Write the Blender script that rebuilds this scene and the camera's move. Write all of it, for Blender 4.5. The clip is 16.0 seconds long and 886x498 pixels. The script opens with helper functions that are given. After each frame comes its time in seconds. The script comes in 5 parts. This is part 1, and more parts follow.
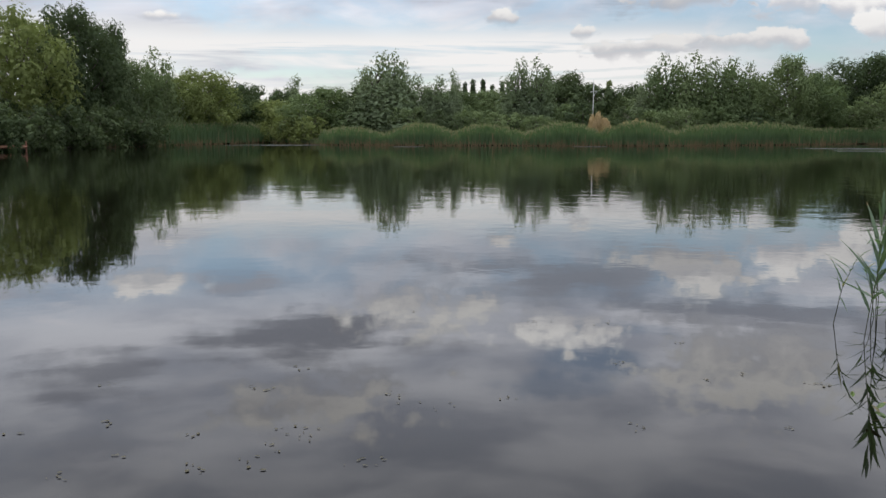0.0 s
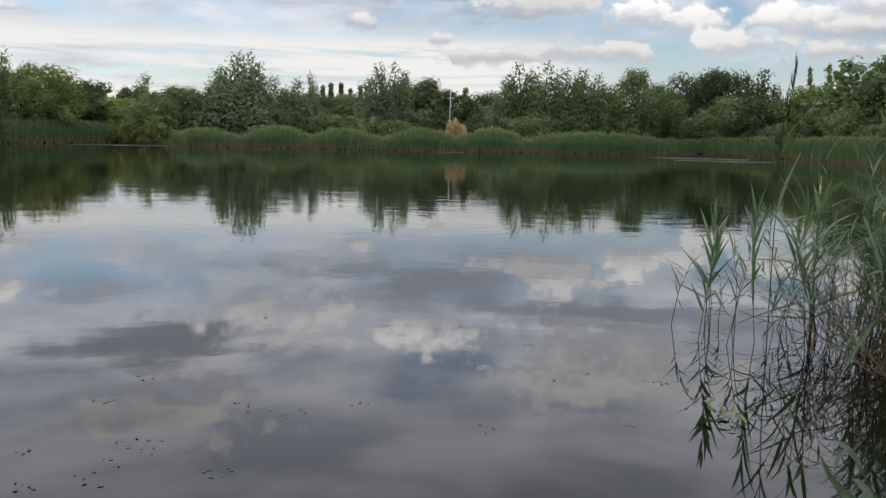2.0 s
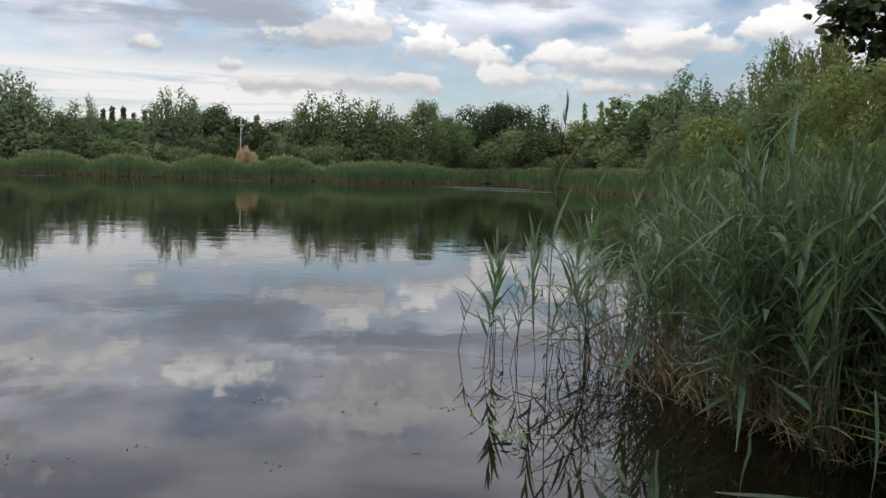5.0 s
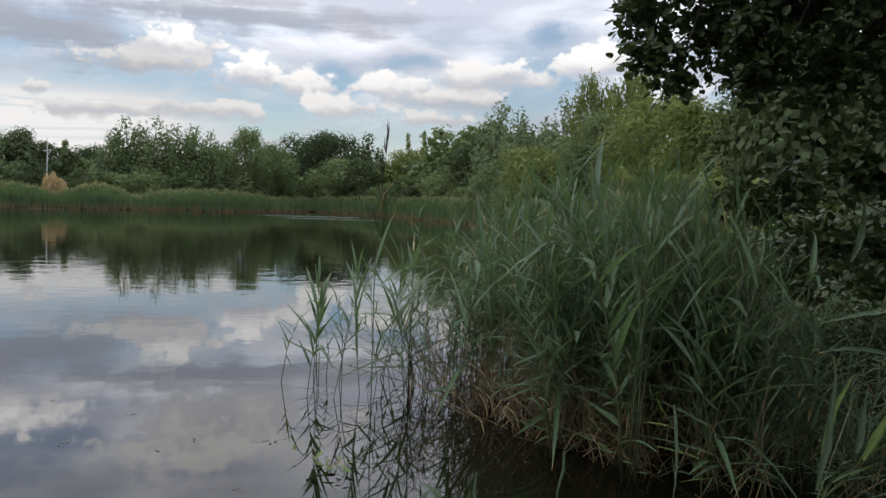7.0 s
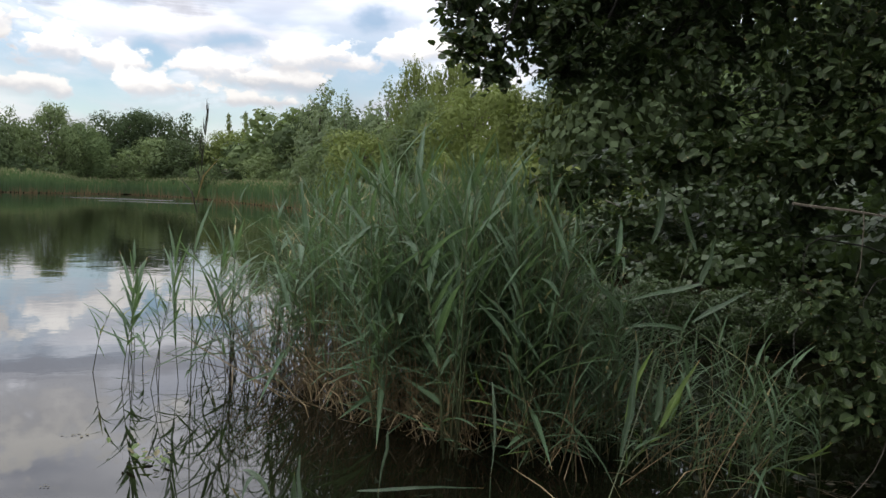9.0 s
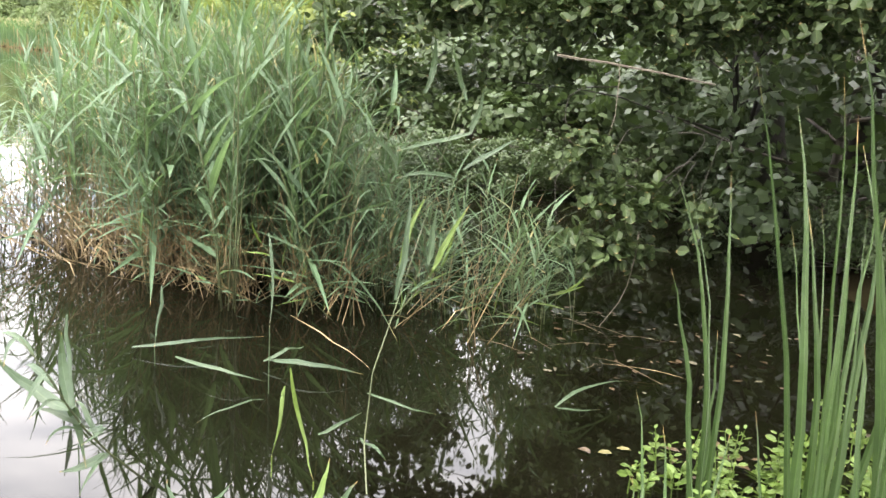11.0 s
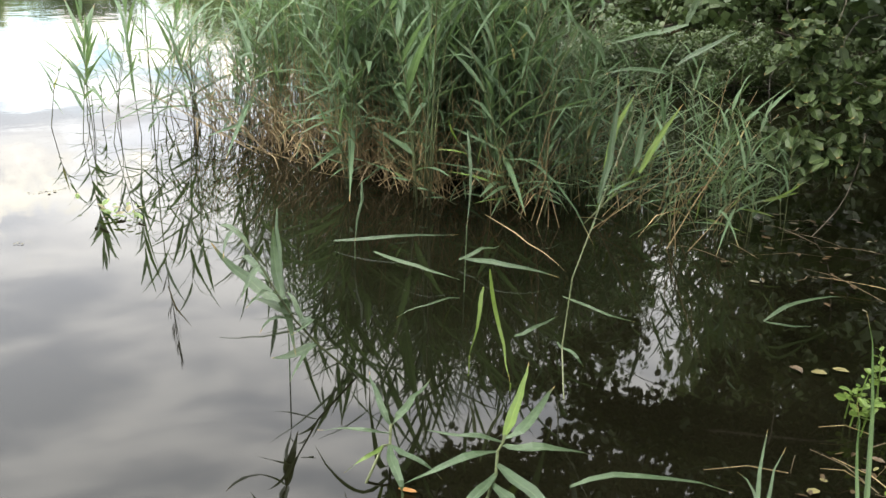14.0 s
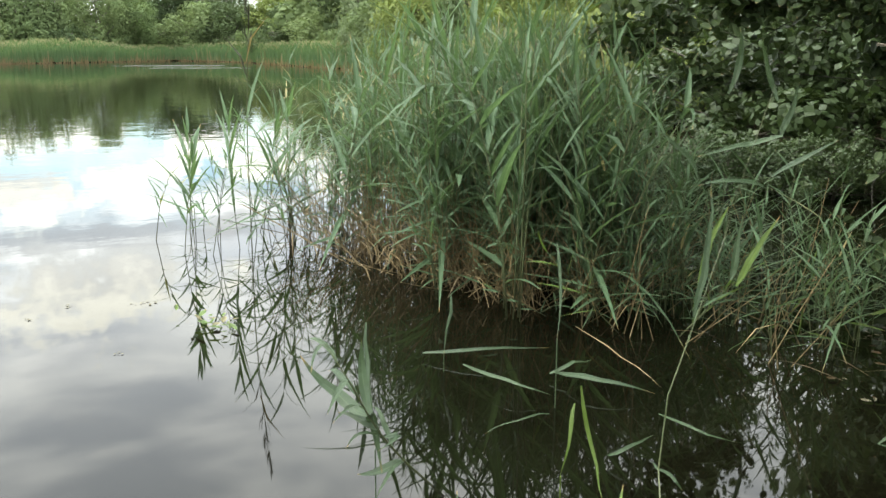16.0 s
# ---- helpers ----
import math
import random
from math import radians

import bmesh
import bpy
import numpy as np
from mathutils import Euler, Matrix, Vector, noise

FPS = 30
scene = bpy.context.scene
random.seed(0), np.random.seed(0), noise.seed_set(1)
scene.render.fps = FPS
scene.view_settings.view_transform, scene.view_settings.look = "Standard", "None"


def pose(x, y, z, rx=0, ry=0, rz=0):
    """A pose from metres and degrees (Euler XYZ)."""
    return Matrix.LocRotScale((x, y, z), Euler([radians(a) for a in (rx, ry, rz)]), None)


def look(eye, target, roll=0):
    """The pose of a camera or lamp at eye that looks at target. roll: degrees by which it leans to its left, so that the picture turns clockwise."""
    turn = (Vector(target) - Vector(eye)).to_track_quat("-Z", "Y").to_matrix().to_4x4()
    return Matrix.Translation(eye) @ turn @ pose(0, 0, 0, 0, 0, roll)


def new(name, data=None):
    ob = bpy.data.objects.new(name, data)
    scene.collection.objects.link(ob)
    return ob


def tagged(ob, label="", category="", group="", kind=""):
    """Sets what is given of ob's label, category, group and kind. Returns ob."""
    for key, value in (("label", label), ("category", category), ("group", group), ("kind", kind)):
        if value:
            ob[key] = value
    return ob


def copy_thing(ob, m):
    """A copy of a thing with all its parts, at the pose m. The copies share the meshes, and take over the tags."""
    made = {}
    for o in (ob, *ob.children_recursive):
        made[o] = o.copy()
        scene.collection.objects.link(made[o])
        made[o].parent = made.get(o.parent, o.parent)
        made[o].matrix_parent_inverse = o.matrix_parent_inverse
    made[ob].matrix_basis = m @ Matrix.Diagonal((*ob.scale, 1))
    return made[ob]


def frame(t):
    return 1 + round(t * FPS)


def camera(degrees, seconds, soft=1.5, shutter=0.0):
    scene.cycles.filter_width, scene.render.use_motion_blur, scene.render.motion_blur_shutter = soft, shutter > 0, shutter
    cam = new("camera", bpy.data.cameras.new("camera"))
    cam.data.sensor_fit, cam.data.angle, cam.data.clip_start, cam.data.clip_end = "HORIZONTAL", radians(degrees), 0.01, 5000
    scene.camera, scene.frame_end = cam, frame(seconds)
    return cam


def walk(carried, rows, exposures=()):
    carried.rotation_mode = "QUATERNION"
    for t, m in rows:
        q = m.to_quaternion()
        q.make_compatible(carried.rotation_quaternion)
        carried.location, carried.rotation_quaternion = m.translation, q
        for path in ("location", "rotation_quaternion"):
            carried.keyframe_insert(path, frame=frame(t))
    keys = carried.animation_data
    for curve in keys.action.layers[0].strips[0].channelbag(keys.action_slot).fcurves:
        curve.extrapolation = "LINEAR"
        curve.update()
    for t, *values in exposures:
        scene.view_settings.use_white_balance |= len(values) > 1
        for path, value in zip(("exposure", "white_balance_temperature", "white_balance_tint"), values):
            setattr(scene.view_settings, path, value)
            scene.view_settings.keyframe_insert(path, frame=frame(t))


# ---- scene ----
cam = camera(52.7, 16.0)
# seconds, eye x y z, yaw, pitch, roll
PATH = [
    (0.0, 0.0, 0.0, 1.541, 0.0, -7.61, -0.06),
    (0.5, 0.014, -0.002, 1.538, -1.93, -7.15, -0.03),
    (1.0, 0.029, -0.003, 1.539, -4.41, -6.8, 0.19),
    (1.5, 0.034, 0.006, 1.538, -6.91, -7.04, 0.84),
    (2.0, 0.037, 0.009, 1.539, -9.12, -7.25, 1.1),
    (2.5, 0.041, 0.011, 1.542, -10.81, -7.05, 1.27),
    (3.0, 0.045, 0.018, 1.541, -12.28, -6.68, 1.5),
    (3.5, 0.05, 0.023, 1.544, -14.46, -6.25, 1.82),
    (3.7, 0.055, 0.024, 1.544, -15.6, -6.07, 1.84),
    (5.8, 0.112, 0.017, 1.551, -26.35, -4.11, 1.77),
    (6.0, 0.115, 0.012, 1.551, -27.48, -3.68, 1.78),
    (6.5, 0.117, 0.01, 1.55, -30.47, -3.02, 1.78),
    (7.0, 0.117, 0.005, 1.55, -33.3, -2.97, 1.78),
    (7.5, 0.118, 0.002, 1.55, -36.46, -3.09, 2.13),
    (8.0, 0.116, -0.003, 1.55, -39.36, -3.3, 2.58),
    (8.2, 0.114, -0.006, 1.549, -40.47, -3.43, 2.67),
    (10.3, 0.085, -0.051, 1.55, -52.76, -6.49, 1.95),
    (10.5, 0.087, -0.055, 1.549, -54.45, -7.93, 2.39),
    (11.0, 0.098, -0.035, 1.551, -59.26, -12.45, 3.53),
    (11.5, 0.115, -0.006, 1.55, -62.56, -16.73, 4.53),
    (12.0, 0.12, 0.02, 1.548, -63.17, -20.76, 4.73),
    (12.5, 0.108, 0.042, 1.546, -60.8, -22.78, 4.53),
    (13.0, 0.108, 0.058, 1.541, -56.02, -22.6, 4.04),
    (13.5, 0.12, 0.074, 1.537, -51.14, -21.18, 2.83),
    (14.0, 0.136, 0.082, 1.534, -47.51, -19.53, 1.85),
    (14.5, 0.142, 0.082, 1.536, -45.12, -18.46, 0.77),
    (15.0, 0.144, 0.081, 1.541, -43.32, -16.99, 0.1),
    (15.5, 0.153, 0.091, 1.544, -42.39, -14.75, 0.3),
    (16.0, 0.165, 0.099, 1.544, -41.32, -12.7, 0.23),
]


def aim(row):
    t, x, y, z, yaw, pitch, roll = row
    a, p = radians(yaw), radians(pitch)
    way = Vector((-math.sin(a) * math.cos(p), math.cos(a) * math.cos(p), math.sin(p)))
    return t, look(Vector((x, y, z)), Vector((x, y, z)) + way, roll)


walk(cam, [aim(r) for r in PATH],
     exposures=[(0.0, 0.0, 6550, 11.5), (8.2, 0.0, 6550, 11.5), (8.8, 0.2, 6600, 11.5), (10.3, 2.05, 7100, 12), (11.0, 2.82, 7150, 13.5), (11.5, 3.2, 7150, 15), (12.4, 3.34, 7150, 14), (13.0, 2.98, 7250, 12), (13.5, 2.45, 7300, 11), (14.5, 1.71, 7200, 5), (15.0, 1.63, 7170, 4), (16.0, 1.72, 7100, 2)])

# ---- light: a bright sky with broken cloud, the sun veiled ----
SUN_AZ, SUN_EL = -55.0, 42.0
sun = new("sun", bpy.data.lights.new("sun", "SUN"))
sun.data.energy, sun.data.angle, sun.data.color = 0.9, radians(14), (1.0, 0.95, 0.86)
sun_way = Vector((math.sin(radians(SUN_AZ)) * math.cos(radians(SUN_EL)), math.cos(radians(SUN_AZ)) * math.cos(radians(SUN_EL)), math.sin(radians(SUN_EL))))
sun.matrix_world = look(sun_way * 200, (0, 0, 0))


class Nodes:
    """Short calls for shader nodes."""

    def __init__(self, tree):
        self.tree = tree
        tree.nodes.clear()

    def add(self, kind, **sockets):
        n = self.tree.nodes.new(kind)
        for key, value in sockets.items():
            self.put(n.inputs[key.replace("_", " ")], value)
        return n

    def put(self, socket, value):
        if isinstance(value, bpy.types.NodeSocket):
            self.tree.links.new(value, socket)
        else:
            socket.default_value = value

    def math(self, op, a, b=0.0, c=0.0, clamp=False):
        n = self.tree.nodes.new("ShaderNodeMath")
        n.operation, n.use_clamp = op, clamp
        for s, v in zip(n.inputs, (a, b, c)):
            self.put(s, v)
        return n.outputs[0]

    def mix(self, f, a, b, blend="MIX"):
        n = self.tree.nodes.new("ShaderNodeMix")
        n.data_type, n.blend_type, n.clamp_factor = "RGBA", blend, True
        self.put(n.inputs[0], f), self.put(n.inputs[6], a), self.put(n.inputs[7], b)
        return n.outputs[2]

    def span(self, v, lo, hi, a=0.0, b=1.0, smooth=True):
        n = self.tree.nodes.new("ShaderNodeMapRange")
        n.interpolation_type = "SMOOTHSTEP" if smooth else "LINEAR"
        for s, x in zip(n.inputs[:5], (v, lo, hi, a, b)):
            self.put(s, x)
        return n.outputs[0]

    def noise(self, vector, scale, detail=4.0, rough=0.55, distort=0.0):
        n = self.tree.nodes.new("ShaderNodeTexNoise")
        for key, v in (("Vector", vector), ("Scale", scale), ("Detail", detail), ("Roughness", rough), ("Distortion", distort)):
            self.put(n.inputs[key], v)
        return n.outputs[0]

    def vec(self, x, y, z=0.0):
        n = self.tree.nodes.new("ShaderNodeCombineXYZ")
        for s, v in zip(n.inputs, (x, y, z)):
            self.put(s, v)
        return n.outputs[0]


def rgb(r, g, b):
    return (r, g, b, 1.0)


# clouds: azimuth, elevation, half width, half height in degrees, brightness
CUMULUS = [
    (16.0, 8.9, 3.0, 0.9, 0.9), (20.7, 7.4, 2.2, 1.2, 1.05), (23.6, 7.0, 2.0, 0.8, 1.0), (17.8, 5.2, 3.3, 0.6, 0.88), (27.1, 5.4, 3.2, 0.8, 0.95), (30.3, 7.0, 2.2, 1.1, 1.0),
    (34.3, 6.6, 2.6, 0.7, 0.92), (37.5, 8.1, 2.8, 0.8, 1.0), (42.5, 8.8, 2.5, 1.2, 1.0), (33.1, 5.0, 3.2, 0.7, 0.85), (15.3, 7.9, 3.5, 1.1, 0.8), (3.7, 7.0, 1.0, 0.4, 0.9),
    (11.8, 4.8, 2.5, 0.6, 0.85), (36.1, 7.9, 3.2, 0.9, 0.95), (8.7, 5.8, 0.8, 0.4, 0.9), (3.8, 7.1, 0.8, 0.5, 0.9), (-17.1, 6.7, 1.4, 0.4, 1.0),
    (6.5, 12.2, 3.2, 1.4, 1.4), (10.3, 12.6, 2.4, 1.0, 1.4), (-1.3, 11.0, 4.2, 1.5, 1.05), (17.6, 15.1, 4.0, 1.6, 1.15), (-7.9, 16.7, 4.6, 1.8, 1.05), (-11.4, 17.7, 3.2, 0.9, 1.05),
    (-18.4, 9.2, 2.6, 0.8, 1.2), (20.5, 7.6, 1.4, 1.2, 1.15), (15.6, 9.1, 2.5, 0.8, 1.05), (20.6, 13.2, 6.0, 1.8, 1.0), (20.2, 14.3, 4.2, 2.1, 1.0),
]
# flat grey sheets of cloud
SHEETS = [
    (7.5, 8.8, 2.5, 0.7, 0.9), (11.7, 9.3, 2.1, 1.8, 1.0), (7.0, 9.0, 6.0, 1.4, 1.05), (19.3, 11.0, 7.0, 0.9, 1.2), (8.2, 9.2, 3.2, 0.8, 0.95), (3.5, 8.9, 5.6, 0.5, 1.0),
    (16.3, 11.0, 4.6, 0.6, 1.0), (-8.2, 13.3, 6.7, 1.5, 0.85), (-6.0, 12.2, 3.5, 0.4, 0.8), (-21.8, 14.7, 3.5, 1.4, 1.0), (20.6, 11.0, 9.2, 0.8, 1.0), (-8.2, 12.8, 5.3, 1.2, 0.85),
    (-13.1, 9.5, 2.5, 1.4, 1.25), (14.6, 7.8, 2.1, 0.5, 1.2),
]
# gaps that let the blue through
GAPS = [
    (10.9, 14.4, 3.5, 0.8, 0.5), (7.6, 16.2, 4.4, 0.9, 0.45), (9.1, 14.8, 4.5, 1.0, 0.45), (-13.1, 8.6, 2.8, 0.9, 0.7), (11.2, 12.5, 4.2, 0.5, 0.4),
    (26.7, 7.2, 1.6, 1.2, 0.9), (30.9, 8.7, 2.1, 0.6, 0.8), (22.8, 5.7, 1.4, 0.4, 0.8), (39.7, 10.6, 2.1, 0.8, 0.8), (41.3, 7.5, 1.1, 0.6, 0.5), (22.1, 4.4, 1.8, 0.7, 0.8),
    (26.1, 7.5, 1.6, 1.4, 0.8), (-11.0, 3.5, 3.2, 0.4, 0.8), (23.0, 5.4, 2.1, 0.8, 0.6),
]

world = bpy.data.worlds.new("sky")
scene.world = world
world.use_nodes = True
w = Nodes(world.node_tree)
sky = w.add("ShaderNodeTexSky")
sky.sky_type, sky.sun_disc, sky.sun_elevation, sky.sun_rotation = "NISHITA", False, radians(SUN_EL), radians(SUN_AZ)
sky.air_density, sky.dust_density, sky.ozone_density = 1.0, 0.3, 2.2
place = w.add("ShaderNodeTexCoord").outputs["Generated"]
split = w.add("ShaderNodeSeparateXYZ", Vector=place)
az = w.math("MULTIPLY", w.math("ARCTAN2", split.outputs[0], split.outputs[1]), 180 / math.pi)
el = w.math("MULTIPLY", w.math("ARCSINE", split.outputs[2]), 180 / math.pi)
flat = w.vec(w.math("MULTIPLY", az, 0.10), w.math("MULTIPLY", el, 0.22), 0.0)
puff = w.noise(w.vec(w.math("MULTIPLY", az, 0.16), w.math("MULTIPLY", el, 0.24)), 2.1, 5.5, 0.52)
big = w.noise(flat, 0.75, 6.0, 0.6, 0.6)
band = w.noise(w.vec(w.math("MULTIPLY", az, 0.07), w.math("MULTIPLY", el, 0.26)), 1.1, 4.0, 0.5, 0.3)
veil = w.span(big, 0.37, 0.60, 0.14, 0.95)
veil = w.math("MAXIMUM", veil, w.span(el, 7.5, 12.0, 0.0, 0.9))
tone = w.mix(w.span(band, 0.34, 0.64), rgb(0.50, 0.53, 0.61), rgb(0.86, 0.88, 0.94))
# thin white streaks low over the far bank
streak = w.noise(w.vec(w.math("MULTIPLY", az, 0.045), w.math("MULTIPLY", el, 0.75), 4.0), 1.0, 5.0, 0.6, 0.4)
streak = w.math("MULTIPLY", w.span(streak, 0.33, 0.50), w.math("MULTIPLY", w.span(el, 7.4, 5.2), w.span(az, 26.0, 12.0)))
tone = w.mix(streak, tone, rgb(0.97, 0.97, 0.96))
veil = w.math("MAXIMUM", veil, streak)
# the cloud is thinner and brighter towards the zenith
glow = w.math("MULTIPLY", w.math("MULTIPLY", w.span(el, 6.0, 12.0, 1.0, 1.62, False), w.span(el, 13.0, 22.0, 1.0, 0.82, False)), w.span(el, 36.0, 48.0, 1.0, 3.8, False))
mask = veil
warp_a = w.noise(w.vec(az, el, 3.0), 0.22, 3.0)
warp_e = w.noise(w.vec(az, el, 9.0), 0.30, 3.0)
azw = w.math("MULTIPLY_ADD", w.math("SUBTRACT", warp_a, 0.5), 2.2, az)
elw = w.math("MULTIPLY_ADD", w.math("SUBTRACT", warp_e, 0.5), 1.0, el)
billow = w.math("SUBTRACT", puff, 0.5)
frill = w.math("SUBTRACT", w.noise(w.vec(az, w.math("MULTIPLY", el, 1.5), 6.0), 1.1, 4.0, 0.55), 0.5)


def blob(a0, e0, hw, hh):
    """How far into a cloud's oval a direction lies (1 at its centre), and its height in it."""
    dx = w.math("DIVIDE", w.math("SUBTRACT", azw, a0), hw)
    dy = w.math("DIVIDE", w.math("SUBTRACT", elw, e0), hh)
    d = w.math("SQRT", w.math("ADD", w.math("MULTIPLY", dx, dx), w.math("MULTIPLY", dy, dy)))
    return w.math("SUBTRACT", 1.25, d), dy


comb = w.math("SUBTRACT", w.noise(w.vec(w.math("MULTIPLY", az, 0.09), w.math("MULTIPLY", el, 0.9), 2.0), 1.0, 5.0, 0.6), 0.5)
for a0, e0, hw, hh, grey in SHEETS:
    inside, dy = blob(a0, e0, hw * 1.15, hh * 1.2)
    m = w.span(w.math("ADD", w.math("MULTIPLY_ADD", billow, 2.0, inside), w.math("MULTIPLY", comb, 3.4)), -0.1, 1.1, 0.0, 0.82)
    tone = w.mix(m, tone, rgb(0.335 * grey, 0.345 * grey, 0.39 * grey))
    mask = w.math("MAXIMUM", mask, m)
for a0, e0, hw, hh, part_open in GAPS:
    inside, dy = blob(a0, e0, hw, hh)
    m = w.span(w.math("MULTIPLY_ADD", billow, 2.0, inside), 0.0, 0.9, 0.0, part_open)
    mask = w.math("MULTIPLY", mask, w.math("SUBTRACT", 1.0, m))
for a0, e0, hw, hh, bright in CUMULUS:
    high = e0 > 8.95
    inside, dy = blob(a0, e0, hw * (1.25 if high else 1.1), hh * (1.3 if high else 1.15))
    ragged = w.math("ADD", w.math("MULTIPLY", billow, 3.6 if high else 2.8), w.math("MULTIPLY", frill, 1.5))
    m = w.math("ADD", ragged, inside)
    # crisp heaped crown, soft flat base
    m = w.math("MULTIPLY", w.span(m, 0.0, 0.85 if high else 0.5), w.span(w.math("MULTIPLY_ADD", ragged, 0.5, dy), -1.3, 0.1))
    lit = w.span(w.math("MULTIPLY_ADD", ragged, 0.6, dy), -0.5, 0.6)
    crown = 1.0 * bright / (1 + 0.30 * min(1.0, max(0.0, (e0 - 5.0) / 6.0)))
    base = min(0.66 * crown, 0.60)
    tone = w.mix(m, tone, w.mix(lit, rgb(base * 0.93, base * 0.95, base * 1.02), rgb(crown, crown, crown * 0.985)))
    mask = w.math("MAXIMUM", mask, m)
blue = w.add("ShaderNodeBackground", Color=sky.outputs[0], Strength=0.11)
cloud = w.add("ShaderNodeBackground", Color=tone, Strength=w.math("MULTIPLY", glow, 0.90))
both = w.tree.nodes.new("ShaderNodeMixShader")
w.put(both.inputs[0], mask), w.put(both.inputs[1], blue.outputs[0]), w.put(both.inputs[2], cloud.outputs[0])
w.add("ShaderNodeOutputWorld", Surface=both.outputs[0])


# ---- materials ----
def material(name):
    m = bpy.data.materials.new(name)
    m.use_nodes = True
    return m, Nodes(m.node_tree)


def leafy(name, a, b, dry=None, dry_part=0.0, gloss=0.45, through_light=0.3, grain=30.0, spec=0.35, veins="", isle_part=0.5):
    """Foliage: two greens by leaf and by plant, a share of dry leaves, light showing through."""
    m, n = material(name)
    geo = n.add("ShaderNodeNewGeometry")
    obj = n.add("ShaderNodeObjectInfo")
    pos = n.add("ShaderNodeTexCoord").outputs["Object"]
    isle = geo.outputs["Random Per Island"]
    c = n.mix(n.math("MULTIPLY_ADD", obj.outputs["Random"], 1.0 - isle_part, n.math("MULTIPLY", isle, isle_part)), rgb(*a), rgb(*b))
    c = n.mix(n.span(n.noise(pos, grain, 3.0), 0.3, 0.7, 0.0, 0.35), c, rgb(a[0] * 0.55, a[1] * 0.55, a[2] * 0.5))
    bump = None
    if veins:
        uv = n.add("ShaderNodeSeparateXYZ", Vector=n.add("ShaderNodeTexCoord").outputs["UV"])
        u, v = uv.outputs[0], uv.outputs[1]
        mid = n.math("ABSOLUTE", n.math("SUBTRACT", u, 0.5))
        if veins == "blade":
            lines = n.math("SINE", n.math("MULTIPLY", u, 88.0))
        else:
            lines = n.math("SINE", n.math("MULTIPLY", n.math("ADD", v, n.math("MULTIPLY", mid, -0.7)), 42.0))
        c = n.mix(n.span(lines, 0.2, 1.0, 0.0, 0.22), c, rgb(b[0] * 1.25, b[1] * 1.2, b[2] * 1.25))
        c = n.mix(n.span(mid, 0.07, 0.03, 0.0, 0.45), c, rgb(b[0] * 1.5, b[1] * 1.4, b[2] * 1.4))
        worn = n.math("MULTIPLY", n.span(n.math("MULTIPLY_ADD", n.noise(pos, 9.0, 3.0), 0.35, v), 1.08, 1.2), n.span(isle, 0.3, 0.5))
        c = n.mix(worn, c, rgb(0.26, 0.17, 0.07))
        bump = n.add("ShaderNodeBump", Strength=0.35, Distance=0.002, Height=lines)
    if dry:
        c = n.mix(n.span(isle, 1.0 - dry_part - 0.02, 1.0 - dry_part + 0.02), c, rgb(*dry))
    p = n.add("ShaderNodeBsdfPrincipled", Base_Color=c, Roughness=gloss)
    if bump:
        n.put(p.inputs["Normal"], bump.outputs[0])
    p.inputs["Specular IOR Level"].default_value = spec
    t = n.add("ShaderNodeBsdfTranslucent", Color=n.mix(0.5, c, rgb(min(1, b[0] * 1.3), min(1, b[1] * 1.4), b[2] * 0.6)))
    mixed = n.tree.nodes.new("ShaderNodeMixShader")
    n.put(mixed.inputs[0], through_light), n.put(mixed.inputs[1], p.outputs[0]), n.put(mixed.inputs[2], t.outputs[0])
    n.add("ShaderNodeOutputMaterial", Surface=mixed.outputs[0])
    return m


def plain(name, a, b, scale=8.0, rough=0.8, bump=0.3, depth=0.01, spec=0.4):
    m, n = material(name)
    pos = n.add("ShaderNodeTexCoord").outputs["Object"]
    obj = n.add("ShaderNodeObjectInfo")
    big_n, fine = n.noise(pos, scale, 5.0), n.noise(pos, scale * 9, 3.0)
    c = n.mix(n.math("MULTIPLY_ADD", obj.outputs["Random"], 0.3, n.math("MULTIPLY", n.span(big_n, 0.3, 0.7), 0.7)), rgb(*a), rgb(*b))
    c = n.mix(n.span(fine, 0.35, 0.7, 0.0, 0.4), c, rgb(a[0] * 0.5, a[1] * 0.5, a[2] * 0.5))
    bmp = n.add("ShaderNodeBump", Strength=bump, Distance=depth, Height=n.math("ADD", big_n, fine))
    p = n.add("ShaderNodeBsdfPrincipled", Base_Color=c, Roughness=rough, Normal=bmp.outputs[0])
    p.inputs["Specular IOR Level"].default_value = spec
    n.add("ShaderNodeOutputMaterial", Surface=p.outputs[0])
    return m


